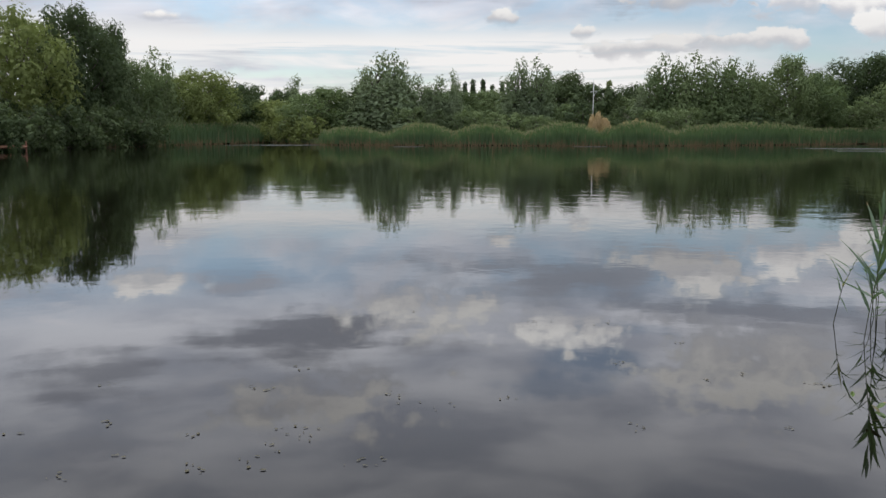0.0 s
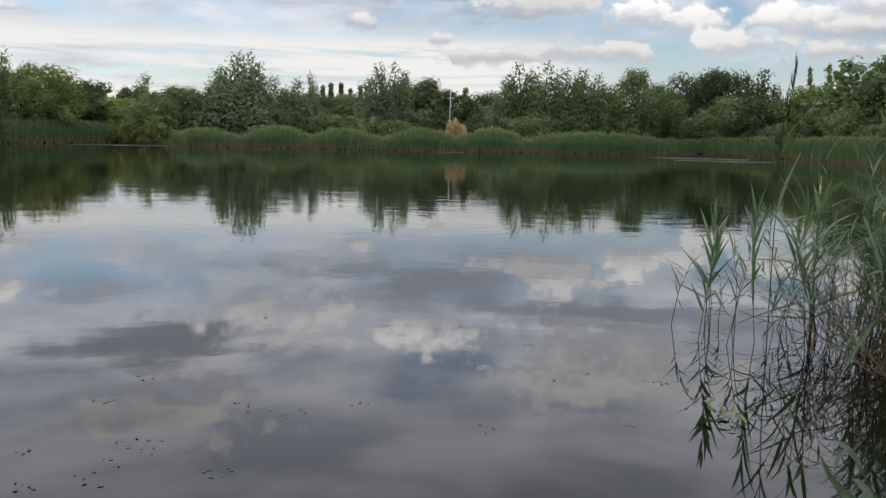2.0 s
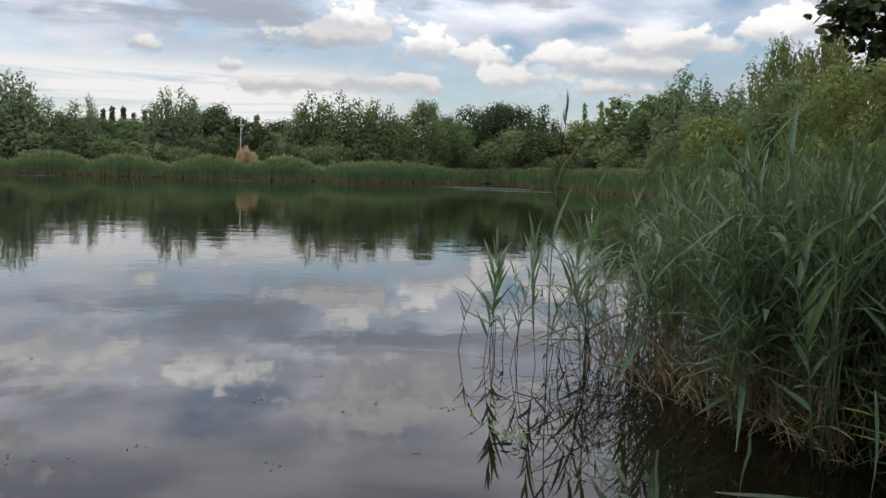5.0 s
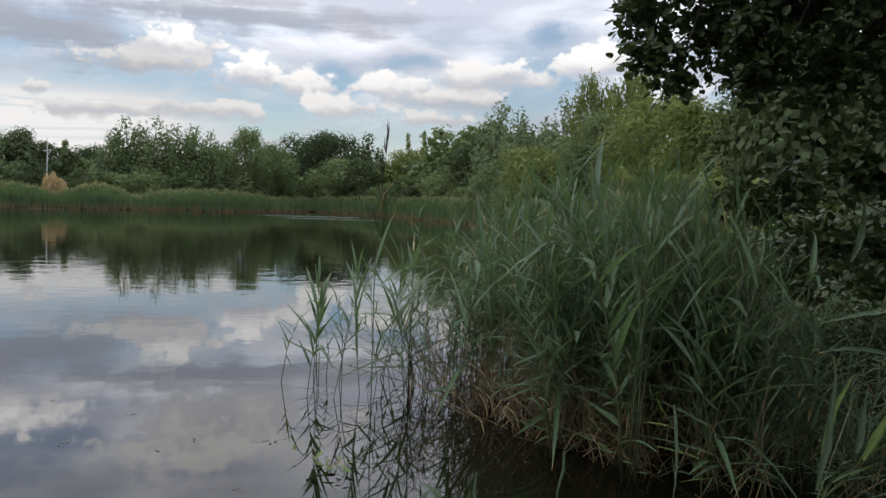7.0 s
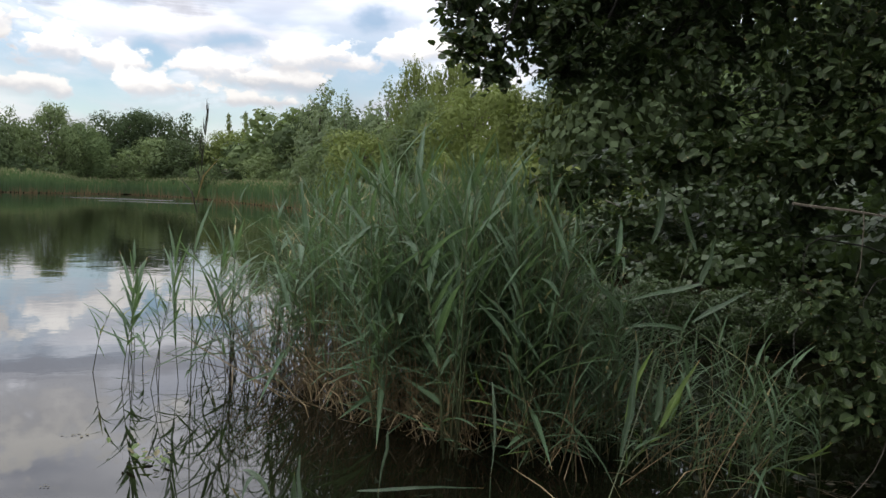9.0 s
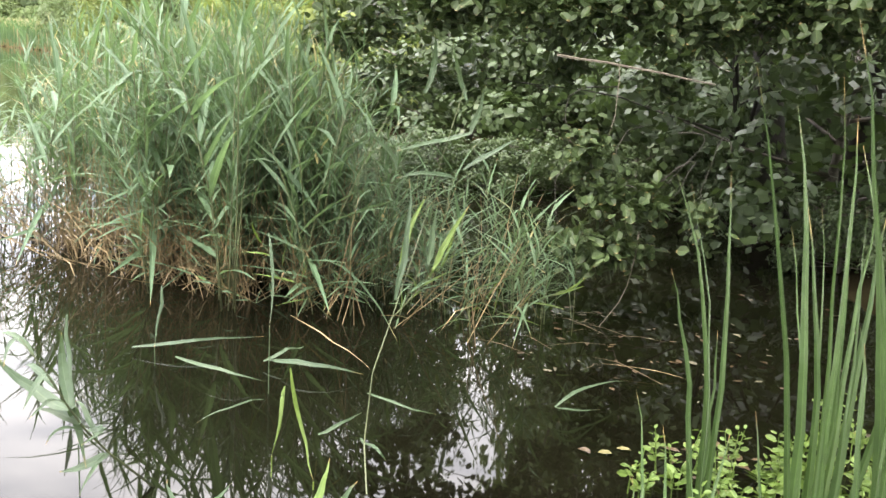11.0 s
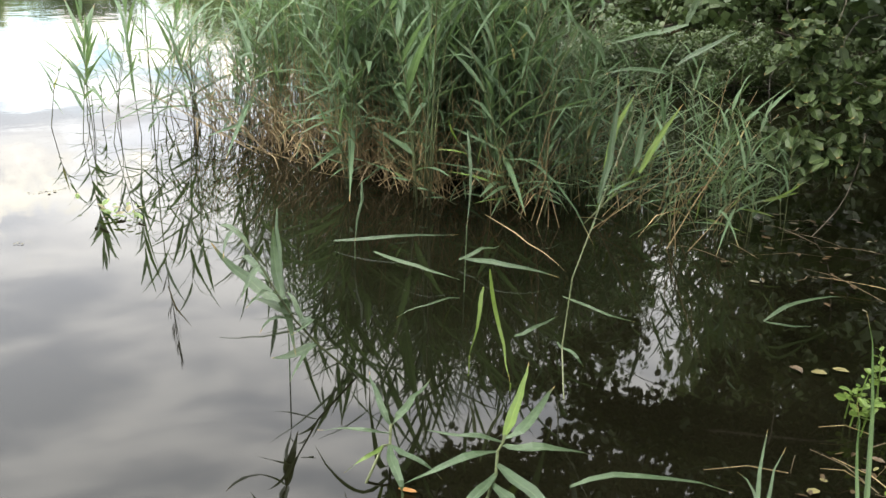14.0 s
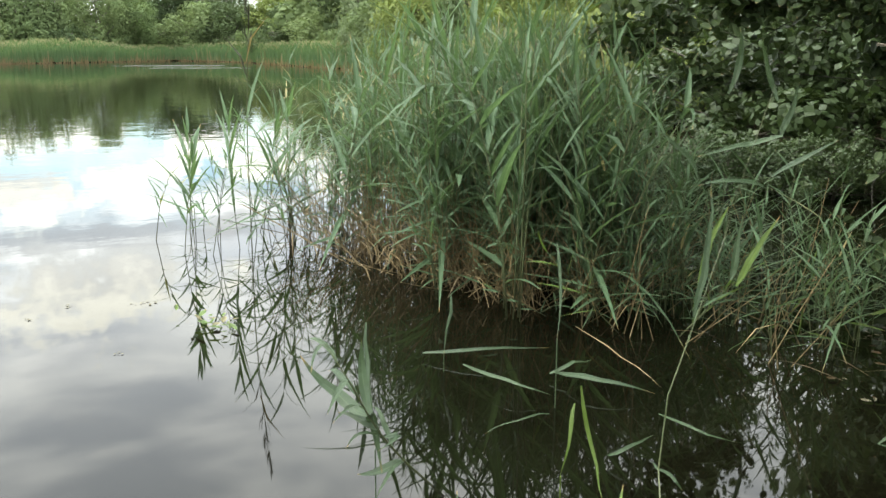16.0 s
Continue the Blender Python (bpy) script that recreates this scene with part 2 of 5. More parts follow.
def water_material():
    m, n = material("lake water")
    pos = n.add("ShaderNodeTexCoord").outputs["Object"]
    away = n.tree.nodes.new("ShaderNodeVectorMath")
    away.operation = "LENGTH"
    n.put(away.inputs[0], pos)
    calm = n.math("MULTIPLY", n.span(n.noise(pos, 0.035, 3.0), 0.35, 0.7, 0.5, 1.5), n.span(away.outputs["Value"], 3.0, 22.0, 0.12, 1.0))
    gust = None
    sep = n.add("ShaderNodeSeparateXYZ", Vector=pos)
    # breaths of wind on the far water: azimuth, distance, half length, half depth
    for a0, d0, along, deep in ((-10.3, 92.0, 7.0, 3.6), (24.6, 78.0, 5.6, 2.6), (26.5, 69.5, 4.6, 1.8), (9.3, 82.0, 2.0, 1.6), (-2.2, 82.0, 1.8, 1.4)):
        c, t = math.cos(radians(a0)), math.sin(radians(a0))
        side = n.math("ADD", n.math("MULTIPLY", sep.outputs[0], c), n.math("MULTIPLY", sep.outputs[1], -t))
        ahead = n.math("ADD", n.math("MULTIPLY", sep.outputs[0], t), n.math("MULTIPLY", sep.outputs[1], c))
        dx, dy = n.math("DIVIDE", side, along), n.math("DIVIDE", n.math("SUBTRACT", ahead, d0), deep)
        d = n.math("ADD", n.math("MULTIPLY", dx, dx), n.math("MULTIPLY", dy, dy))
        m2 = n.span(d, 1.0, 0.3)
        gust = m2 if gust is None else n.math("MAXIMUM", gust, m2)
    patchy = n.span(n.noise(n.vec(n.math("MULTIPLY", sep.outputs[0], 0.12), n.math("MULTIPLY", sep.outputs[1], 1.1)), 1.0, 3.0), 0.38, 0.55)
    gust = n.math("MULTIPLY", gust, patchy)
    swell, ripple = n.noise(pos, 0.9, 2.0), n.noise(pos, 4.5, 2.0)
    h = n.math("MULTIPLY", n.math("MULTIPLY_ADD", ripple, 0.34, swell), calm)
    bmp = n.add("ShaderNodeBump", Strength=1.0, Distance=0.0058, Height=h)
    body = n.mix(n.span(n.noise(pos, 1.1, 4.0), 0.3, 0.75), rgb(0.0022, 0.0021, 0.0011), rgb(0.0038, 0.0037, 0.0019))
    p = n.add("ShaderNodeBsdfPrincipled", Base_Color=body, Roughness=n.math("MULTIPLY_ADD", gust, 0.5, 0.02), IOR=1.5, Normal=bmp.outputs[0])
    n.add("ShaderNodeOutputMaterial", Surface=p.outputs[0])
    return m


WATER = water_material()
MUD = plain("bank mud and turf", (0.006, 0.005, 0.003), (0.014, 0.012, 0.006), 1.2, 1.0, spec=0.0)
BARK = plain("grey brown bark", (0.06, 0.05, 0.04), (0.13, 0.115, 0.095), 14.0, 0.9, 0.6)
DARKBARK = plain("dark alder bark", (0.014, 0.012, 0.009), (0.035, 0.030, 0.024), 14.0, 0.85, 0.6)
TWIG = plain("pale dead twig", (0.09, 0.075, 0.055), (0.16, 0.14, 0.11), 20.0, 0.85)
# low grain: broad dark patches in the leaf colour, painted as shade between clumps
WILLOW = leafy("grey green willow leaves", (0.110, 0.147, 0.084), (0.182, 0.224, 0.134), gloss=0.8, spec=0.08, through_light=0.28, grain=7.0, isle_part=0.22)
DARKTREE = leafy("dark green leaves", (0.042, 0.062, 0.032), (0.076, 0.102, 0.048), gloss=0.8, spec=0.08, through_light=0.28, grain=7.0, isle_part=0.22)
MIDTREE = leafy("mid green leaves", (0.083, 0.120, 0.056), (0.144, 0.184, 0.088), gloss=0.8, spec=0.08, through_light=0.28, grain=7.0, isle_part=0.22)
YELLOWTREE = leafy("yellow green leaves", (0.104, 0.135, 0.044), (0.165, 0.195, 0.070), gloss=0.8, spec=0.08, through_light=0.28, grain=7.0, isle_part=0.22)
REEDFAR = leafy("far reed blades", (0.046, 0.088, 0.042), (0.118, 0.180, 0.088), (0.20, 0.16, 0.09), 0.05, gloss=0.7, spec=0.15)
REEDHEAD = leafy("grey reed flower heads", (0.16, 0.17, 0.105), (0.25, 0.25, 0.17), gloss=0.8, spec=0.1)
REEDBASE = leafy("brown reed litter", (0.15, 0.11, 0.06), (0.22, 0.17, 0.09))
REED = leafy("reed leaf", (0.041, 0.078, 0.041), (0.116, 0.182, 0.102), (0.30, 0.25, 0.12), 0.05, 0.48, 0.32, spec=0.24, veins="blade")
# blue green copy of the reed leaf, darkened to put shade on the near reeds
REEDSHADED = leafy("blue green reed leaf, darkened as in shade", (0.030, 0.054, 0.030), (0.074, 0.112, 0.062), gloss=0.42, through_light=0.3, spec=0.3, grain=45.0, veins="blade")
REEDFRESH = leafy("fresh reed leaf", (0.070, 0.120, 0.028), (0.11, 0.165, 0.036), gloss=0.4, through_light=0.35, veins="blade")
STEMS = plain("green reed stem", (0.045, 0.060, 0.022), (0.090, 0.100, 0.042), 6.0, 0.55, 0.1)
DEADREED = leafy("dead reed straw", (0.12, 0.088, 0.046), (0.33, 0.245, 0.13), gloss=0.7, through_light=0.15)
PLUME = leafy("dark reed plume", (0.022, 0.021, 0.014), (0.045, 0.042, 0.027), gloss=0.9, through_light=0.1)
ALDER = leafy("alder leaf", (0.026, 0.043, 0.017), (0.060, 0.090, 0.034), gloss=0.44, through_light=0.22, spec=0.24, grain=60.0, veins="leaf")
CATTAIL = leafy("cattail blade", (0.014, 0.032, 0.010), (0.052, 0.094, 0.027), gloss=0.34, through_light=0.28, spec=0.38, veins="blade")
CRESS = leafy("bright water plant leaf", (0.048, 0.092, 0.019), (0.108, 0.168, 0.036), gloss=0.42, through_light=0.3, grain=80.0, veins="leaf")
BROWNLEAF = plain("fallen brown leaf", (0.020, 0.012, 0.005), (0.066, 0.040, 0.014), 30.0, 0.6, 0.3, 0.002)
PALELEAF = plain("fallen yellowing leaf", (0.085, 0.075, 0.030), (0.15, 0.135, 0.055), 30.0, 0.6, 0.3, 0.002)
SOAKED = leafy("soaked brown straw", (0.040, 0.030, 0.016), (0.115, 0.084, 0.046), gloss=0.6, through_light=0.1)
ORANGE = leafy("orange brown dead blade", (0.22, 0.10, 0.03), (0.30, 0.15, 0.05), gloss=0.6, through_light=0.2)
SCUM = plain("floating plant scraps", (0.035, 0.034, 0.018), (0.11, 0.10, 0.062), 40.0, 0.95)
TANBUSH = leafy("tan dry seed heads", (0.34, 0.25, 0.13), (0.50, 0.38, 0.22), gloss=0.8, through_light=0.2)
PAINT = plain("weathered white paint", (0.38, 0.38, 0.37), (0.5, 0.5, 0.49), 3.0, 0.5)
TIMBER = plain("red brown timber", (0.16, 0.075, 0.05), (0.25, 0.13, 0.08), 5.0, 0.85)


# ---- mesh helpers ----
class Acc:
    """Vertices and faces gathered for one mesh."""

    def __init__(self):
        self.v, self.f, self.uv = [], [], []

    def mesh(self, name, mat, smooth=False):
        me = bpy.data.meshes.new(name)
        me.from_pydata(self.v, [], self.f)
        me.materials.append(mat)
        if self.uv:
            self.pad()
            at = np.empty(len(me.loops), dtype=np.int32)
            me.loops.foreach_get("vertex_index", at)
            me.uv_layers.new(name="UVMap").data.foreach_set("uv", np.array(self.uv, dtype=np.float32)[at].ravel())
        if smooth:
            me.shade_smooth()
        me.update()
        return me

    def pad(self):
        self.uv += [(0.5, 0.0)] * (len(self.v) - len(self.uv))

    def blade(self, pts, width, fold=0.25, side=None, tip=0.04, root=0.35):
        """A leaf along the points, folded along its midrib, tapering to the tip."""
        n, b0 = len(pts), len(self.v)
        self.pad()
        for i, p in enumerate(pts):
            s = i / (n - 1)
            self.uv += [(0.0, s), (0.5, s), (1.0, s)]
            way = (pts[min(i + 1, n - 1)] - pts[max(i - 1, 0)]).normalized()
            out = side if side is not None else way.cross(Vector((0, 0, 1)))
            out = out - way * out.dot(way)
            out = out.normalized() if out.length > 1e-4 else Vector((1, 0, 0))
            up = out.cross(way)
            wd = width * 0.5 * max(tip, (root + (1 - root) * min(1, s / 0.25)) * (1 - s ** 2.2))
            wavy = 0.22 * noise.noise(Vector((p.x * 17, p.y * 17, p.z * 17 + i * 0.6)))
            self.v += [tuple(p - out * wd * (1 + wavy) + up * wd * (fold + wavy)), tuple(p), tuple(p + out * wd * (1 - wavy) + up * wd * (fold - wavy))]
        for i in range(n - 1):
            a = b0 + 3 * i
            self.f += [(a, a + 1, a + 4, a + 3), (a + 1, a + 2, a + 5, a + 4)]

    def strip(self, pts, width, side, taper=True):
        """A flat thin strip: two vertices across."""
        n, b0 = len(pts), len(self.v)
        for i, p in enumerate(pts):
            wd = width * 0.5 * (max(0.06, 1 - (i / (n - 1)) ** 1.8) if taper else 1.0)
            self.v += [tuple(p - side * wd), tuple(p + side * wd)]
        for i in range(n - 1):
            a = b0 + 2 * i
            self.f.append((a, a + 1, a + 3, a + 2))

    def tube(self, pts, radii, sides=5):
        b0, n = len(self.v), len(pts)
        for i, p in enumerate(pts):
            way = (pts[min(i + 1, n - 1)] - pts[max(i - 1, 0)]).normalized()
            a = way.cross(Vector((0.31, 0.17, 0.93)) if abs(way.z) < 0.9 else Vector((1, 0, 0))).normalized()
            b = way.cross(a)
            for k in range(sides):
                q = 2 * math.pi * k / sides
                self.v.append(tuple(p + (a * math.cos(q) + b * math.sin(q)) * radii[i]))
        for i in range(n - 1):
            for k in range(sides):
                k2 = (k + 1) % sides
                self.f.append((b0 + i * sides + k, b0 + i * sides + k2, b0 + (i + 1) * sides + k2, b0 + (i + 1) * sides + k))
        self.f.append(tuple(b0 + k for k in reversed(range(sides))))
        self.f.append(tuple(b0 + (n - 1) * sides + k for k in range(sides)))

    def disc_leaf(self, p, along, up, size, broad=0.8, dish=0.12):
        """A rounded leaf of seven vertices, dished along its midrib."""
        out = along.cross(up).normalized()
        up = out.cross(along).normalized()
        b0 = len(self.v)
        self.pad()
        shape = ((0.0, 0.0, 0.0), (0.25, 0.40, 1), (0.68, 0.46, 1), (1.0, 0.10, 0.4), (1.0, -0.10, 0.4), (0.68, -0.46, 1), (0.25, -0.40, 1))
        for s, t, u in shape:
            self.v.append(tuple(p + along * s * size + out * t * size * broad + up * u * dish * size))
            self.uv.append((0.5 + t, s))
        self.v.append(tuple(p + along * 0.55 * size))
        self.uv.append((0.5, 0.55))
        c = b0 + 7
        self.f += [(b0, b0 + 6, c), (b0, c, b0 + 1), (b0 + 1, c, b0 + 2), (b0 + 2, c, b0 + 3), (b0 + 3, c, b0 + 4), (b0 + 4, c, b0 + 5), (b0 + 5, c, b0 + 6)]


def part(name, acc, mat, parent=None, label="", smooth=False):
    ob = new(name, acc.mesh(name, mat, smooth) if isinstance(acc, Acc) else acc)
    if parent is not None:
        ob.parent = parent
    return tagged(ob, label)


def polar(azimuth, dist, z=0.0):
    a = radians(azimuth)
    return Vector((math.sin(a) * dist, math.cos(a) * dist, z))


def rnd_dir(rng):
    z, a = rng.uniform(-1, 1), rng.uniform(0, 2 * math.pi)
    s = math.sqrt(1 - z * z)
    return Vector((s * math.cos(a), s * math.sin(a), z))


# ---- setting: lake bed, banks and land in one sheet, water on it ----
SHORE = [(-180, 0.6), (-120, 0.7), (-90, 2.0), (-70, 9.0), (-50, 38.0), (-34, 62.0), (-26, 74.0), (-18, 92.0), (-11, 108.0), (-7, 91.0), (0, 88.0), (8, 86.0),
         (15, 88.0), (20, 93.0), (25, 104.0), (28, 98.0), (32, 77.0), (36, 62.0), (40, 44.0), (43, 30.0), (44.5, 10.0), (46, 8.0), (50, 8.2), (54, 9.4), (58, 10.0), (66, 10.0), (74, 9.6),
         (79, 8.8), (83, 7.4), (87, 6.0), (92, 4.0), (97, 2.4), (105, 1.2), (120, 0.7), (140, 0.6), (180, 0.6)]


def shore(a):
    a = (a + 180) % 360 - 180
    for (a0, d0), (a1, d1) in zip(SHORE, SHORE[1:]):
        if a0 <= a <= a1:
            s = (a - a0) / (a1 - a0)
            return d0 + (d1 - d0) * s
    return 0.6


def land(x, y):
    d = math.hypot(x, y)
    over = d - shore(math.degrees(math.atan2(x, y)))
    if over < 0:
        return max(-0.9, over * 0.35) - 0.02
    az0 = math.degrees(math.atan2(x, y))
    rise = 0.32 - 0.24 * max(0.0, min(1.0, (az0 - 44) / 8, (92 - az0) / 6))
    return min(rise, over * 0.45) - 0.02 + 0.05 * noise.noise(Vector((x * 0.4, y * 0.4, 0))) * min(1, over) + min(1.2, over * 0.004)


g = Acc()
AZN, RINGS = 240, [0.0, 0.35, 0.6, 0.9, 1.3, 1.7, 2.2, 2.8, 3.5, 4.4, 5.5, 7, 9, 11.5, 15, 20, 27, 36, 46, 56, 66, 74, 80, 85, 89, 93, 98, 104, 112, 125, 150, 200, 320, 700, 1600, 3800]
for r in RINGS[1:]:
    for k in range(AZN):
        p = polar(k * 360 / AZN, r)
        g.v.append((p.x, p.y, land(p.x, p.y)))
for i in range(len(RINGS) - 2):
    for k in range(AZN):
        k2 = (k + 1) % AZN
        g.f.append((i * AZN + k, i * AZN + k2, (i + 1) * AZN + k2, (i + 1) * AZN + k)[::-1])
g.f.append(tuple(range(AZN))[::-1])
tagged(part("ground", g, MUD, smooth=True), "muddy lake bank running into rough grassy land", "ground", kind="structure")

g = Acc()
WR = [0.4, 2, 5, 12, 30, 60, 90, 125]
for r in WR:
    for k in range(96):
        p = polar(k * 3.75, r)
        g.v.append((p.x, p.y, 0.0))
g.f.append(tuple(range(96))[::-1])
for i in range(len(WR) - 1):
    for k in range(96):
        k2 = (k + 1) % 96
        g.f.append((i * 96 + k, i * 96 + k2, (i + 1) * 96 + k2, (i + 1) * 96 + k)[::-1])
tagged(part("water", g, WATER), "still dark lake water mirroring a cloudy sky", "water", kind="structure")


# ---- trees ----
def tree_meshes(seed, lobes, clumps, leaf, per=15, tuft=0.042, lean=0.0, core=2.0):
    """Trunk with limbs and a crown for a tree one unit high. Lobes are (x, y, z, radius, squash): each bears
    tufts of leaves on its outside, with dark hollows between them, round a core of inner leaves."""
    rng = random.Random(seed)
    wood, crown = Acc(), Acc()
    pts = [Vector((lean * s * s, 0.01 * math.sin(s * 5), 0.72 * s - 0.02)) for s in (0, 0.2, 0.4, 0.6, 0.8, 1.0)]
    wood.tube(pts, [0.026, 0.020, 0.016, 0.012, 0.009, 0.004], 7)

    def put(p, nrm, size, broad=0.36):
        along = rnd_dir(rng) + Vector((0, 0, 0.2))
        along -= nrm * along.dot(nrm)
        if along.length < 1e-3 or p.z < 0.01:
            return
        along.normalize()
        out = along.cross(nrm)
        b0 = len(crown.v)
        crown.v += [tuple(p - along * size * 0.5), tuple(p + out * size * broad), tuple(p + along * size * 0.5), tuple(p - out * size * broad)]
        crown.f.append((b0, b0 + 1, b0 + 2, b0 + 3))

    total = sum(l[3] ** 2 * l[4] for l in lobes)
    for at, (lx, ly, lz, lr, sq) in enumerate(lobes):
        c = Vector((lx, ly, lz))
        s = min(0.9, max(0.15, (lz - lr) / 0.8))
        start = Vector((lean * s * s, 0, 0.72 * s))
        wood.tube([start, (start + c) * 0.5 + Vector((0, 0, -0.02)), c], [0.009, 0.006, 0.002], 5)
        others = [o for k, o in enumerate(lobes) if k != at]
        count = max(4, int(clumps * lr * lr * sq / total))
        spin = rng.uniform(0, 6.28)
        for j in range(count):
            z = 1 - 2 * (j + rng.random()) / count
            q = spin + j * 2.39996 + rng.uniform(-0.4, 0.4)
            d = Vector((math.sqrt(max(0, 1 - z * z)) * math.cos(q), math.sqrt(max(0, 1 - z * z)) * math.sin(q), z))
            r = lr * (0.88 + 0.22 * noise.noise(c * 9 + d * 2.4) + rng.uniform(-0.08, 0.06))
            p = c + Vector((d.x * r, d.y * r, d.z * r * sq))
            if any((p.x - ox) ** 2 + (p.y - oy) ** 2 + ((p.z - oz) / osq) ** 2 < (0.78 * orad) ** 2 for ox, oy, oz, orad, osq in others):
                continue
            size = tuft * rng.uniform(0.55, 1.35) * min(1.0, 0.45 + lr * 5)
            for k in range(per):
                e = (rnd_dir(rng) + d * 0.5 + Vector((0, 0, 0.35))).normalized()
                put(p + Vector((e.x, e.y, e.z * 0.8)) * size * rng.uniform(0.55, 1.0), (e + d * 0.35 + Vector((0, 0, 0.35)) + rnd_dir(rng) * 0.25).normalized(), leaf * rng.uniform(0.6, 1.3))
        for j in range(int(count * 18.0 / core ** 2)):
            d = rnd_dir(rng)
            r = lr * rng.uniform(0.45, 0.84)
            put(c + Vector((d.x * r, d.y * r, d.z * r * sq)), (d + rnd_dir(rng) * 0.4).normalized(), leaf * core * rng.uniform(0.8, 1.2), 0.45)
    return wood, crown


def lobes_round(rng, wide, n, low=0.12):
    out = [(0, 0, 0.44, wide * 0.66, 0.36 / (wide * 0.66))]
    for i in range(n):
        z = low + (0.84 - low) * ((i + rng.random()) / n)
        half = wide * math.sqrt(max(0.04, 1 - ((z - 0.42) / 0.52) ** 2))
        a = i * 2.4 + rng.uniform(-0.5, 0.5)
        r = half * rng.uniform(0.55, 0.95)
        out.append((r * math.cos(a), r * math.sin(a), z, rng.uniform(0.13, 0.20), rng.uniform(0.75, 1.05)))
    for k in range(5):
        out.append((rng.uniform(-0.5, 0.5) * wide, rng.uniform(-0.5, 0.5) * wide, rng.uniform(0.76, 0.88), rng.uniform(0.09, 0.13), 0.95))
    return out


def lobes_plume(rng, wide, stems):
    """Several upright leaders of unequal height, each a tapering stack, over a broad skirt."""
    out = [(0, 0, 0.34, wide * 0.80, 0.32 / (wide * 0.80))]
    for k in range(stems):
        a = k * 2.4 + rng.uniform(-0.4, 0.4)
        off = wide * (0.05 + 0.72 * math.sqrt((k + 0.3) / stems)) * rng.uniform(0.85, 1.1)
        high = (1.0 if k == 0 else rng.uniform(0.76, 0.98)) - 0.20 * off / wide
        for j in range(6):
            s = (j + rng.uniform(-0.2, 0.2)) / 5
            z = 0.14 + (high - 0.25) * s
            r = (0.185 - 0.085 * s) * rng.uniform(0.85, 1.2)
            drift = 1.0 - 0.22 * s
            out.append((off * drift * math.cos(a) + rng.uniform(-0.03, 0.03), off * drift * math.sin(a) + rng.uniform(-0.03, 0.03), z, r, rng.uniform(0.95, 1.3)))
    return out


def lobes_slim(rng, wide):
    return [(rng.uniform(-0.03, 0.03), rng.uniform(-0.03, 0.03), 0.10 + 0.105 * i, wide * (1.0 - 0.075 * i) * rng.uniform(0.8, 1.1), rng.uniform(0.9, 1.2)) for i in range(9)]


KINDS = {}


def tree_kind(kind, seed, lobes, mat, leaf, clumps, label, category="tree", per=15, tuft=0.042, core=2.0):
    wood, crown = tree_meshes(seed, lobes, clumps, leaf, per, tuft, random.Random(seed).uniform(-0.04, 0.04), core)
    KINDS[kind] = (wood.mesh("trunk", BARK, True), crown.mesh("crown", mat), label, category)


R = random.Random
tree_kind("willow_a", 1, lobes_plume(R(1), 0.30, 7), WILLOW, 0.0155, 1250, "tall grey-green willow tree on the lake bank", per=13, tuft=0.030)
tree_kind("willow_b", 2, lobes_plume(R(2), 0.36, 7), WILLOW, 0.0155, 1250, "broad grey-green willow tree behind the reeds", per=13, tuft=0.030)
tree_kind("mid_a", 3, lobes_round(R(3), 0.40, 18), MIDTREE, 0.0165, 1050, "rounded green tree on the lake bank", per=13, tuft=0.037)
tree_kind("mid_b", 4, lobes_plume(R(4), 0.33, 8), MIDTREE, 0.0155, 1250, "upright green tree behind the reeds", per=13, tuft=0.032)
tree_kind("dark_a", 5, lobes_round(R(5), 0.42, 18), DARKTREE, 0.0165, 1050, "dark green broadleaf tree on the lake bank", per=13, tuft=0.037)
tree_kind("dark_b", 6, lobes_plume(R(6), 0.36, 7), DARKTREE, 0.0155, 1250, "dark green tree in the belt round the lake", per=13, tuft=0.032)
tree_kind("yellow_a", 7, lobes_round(R(7), 0.42, 20), YELLOWTREE, 0.0165, 1050, "yellow-green sallow tree on the lake bank", per=13, tuft=0.038)
tree_kind("near_y", 16, lobes_round(R(16), 0.42, 20), YELLOWTREE, 0.0130, 1700, "yellow-green sallow standing behind the reed bed", per=14, tuft=0.030)
# near_d: added to keep sky glints out of the reflection under the alder
tree_kind("near_d", 17, lobes_plume(R(17), 0.33, 7), DARKTREE, 0.0125, 2000, "tall dark green tree added behind the alder to block sky glints", per=14, tuft=0.026)
tree_kind("slim", 15, lobes_slim(R(15), 0.14), YELLOWTREE, 0.022, 230, "slender upright yellow-green tree in the belt", tuft=0.034, per=12)
tree_kind("poplar", 8, [(0, 0, 0.12 + 0.085 * i, 0.080 - 0.0045 * abs(i - 2), 1.5) for i in range(10)], DARKTREE, 0.024, 200, "narrow dark columnar poplar far behind the bank", tuft=0.024, per=12)
tree_kind("back_a", 12, lobes_round(R(12), 0.42, 14), DARKTREE, 0.034, 260, "dark green tree in the second row of the belt", tuft=0.06, per=12)
tree_kind("back_b", 13, lobes_round(R(13), 0.40, 14), MIDTREE, 0.034, 260, "green tree in the second row of the belt", tuft=0.06, per=12)
# bush_d: added filler whose dark leaf stands in for shade under the alder
tree_kind("bush_d", 14, lobes_round(R(14), 0.75, 14, 0.1), ALDER, 0.034, 300, "low dark bush added to fill the shade under the alder", "bush", per=12, tuft=0.085, core=1.3)
tree_kind("bush_a", 9, lobes_round(R(9), 0.75, 18, 0.1), MIDTREE, 0.040, 190, "low green bush behind the reeds", "bush", per=12, tuft=0.08)
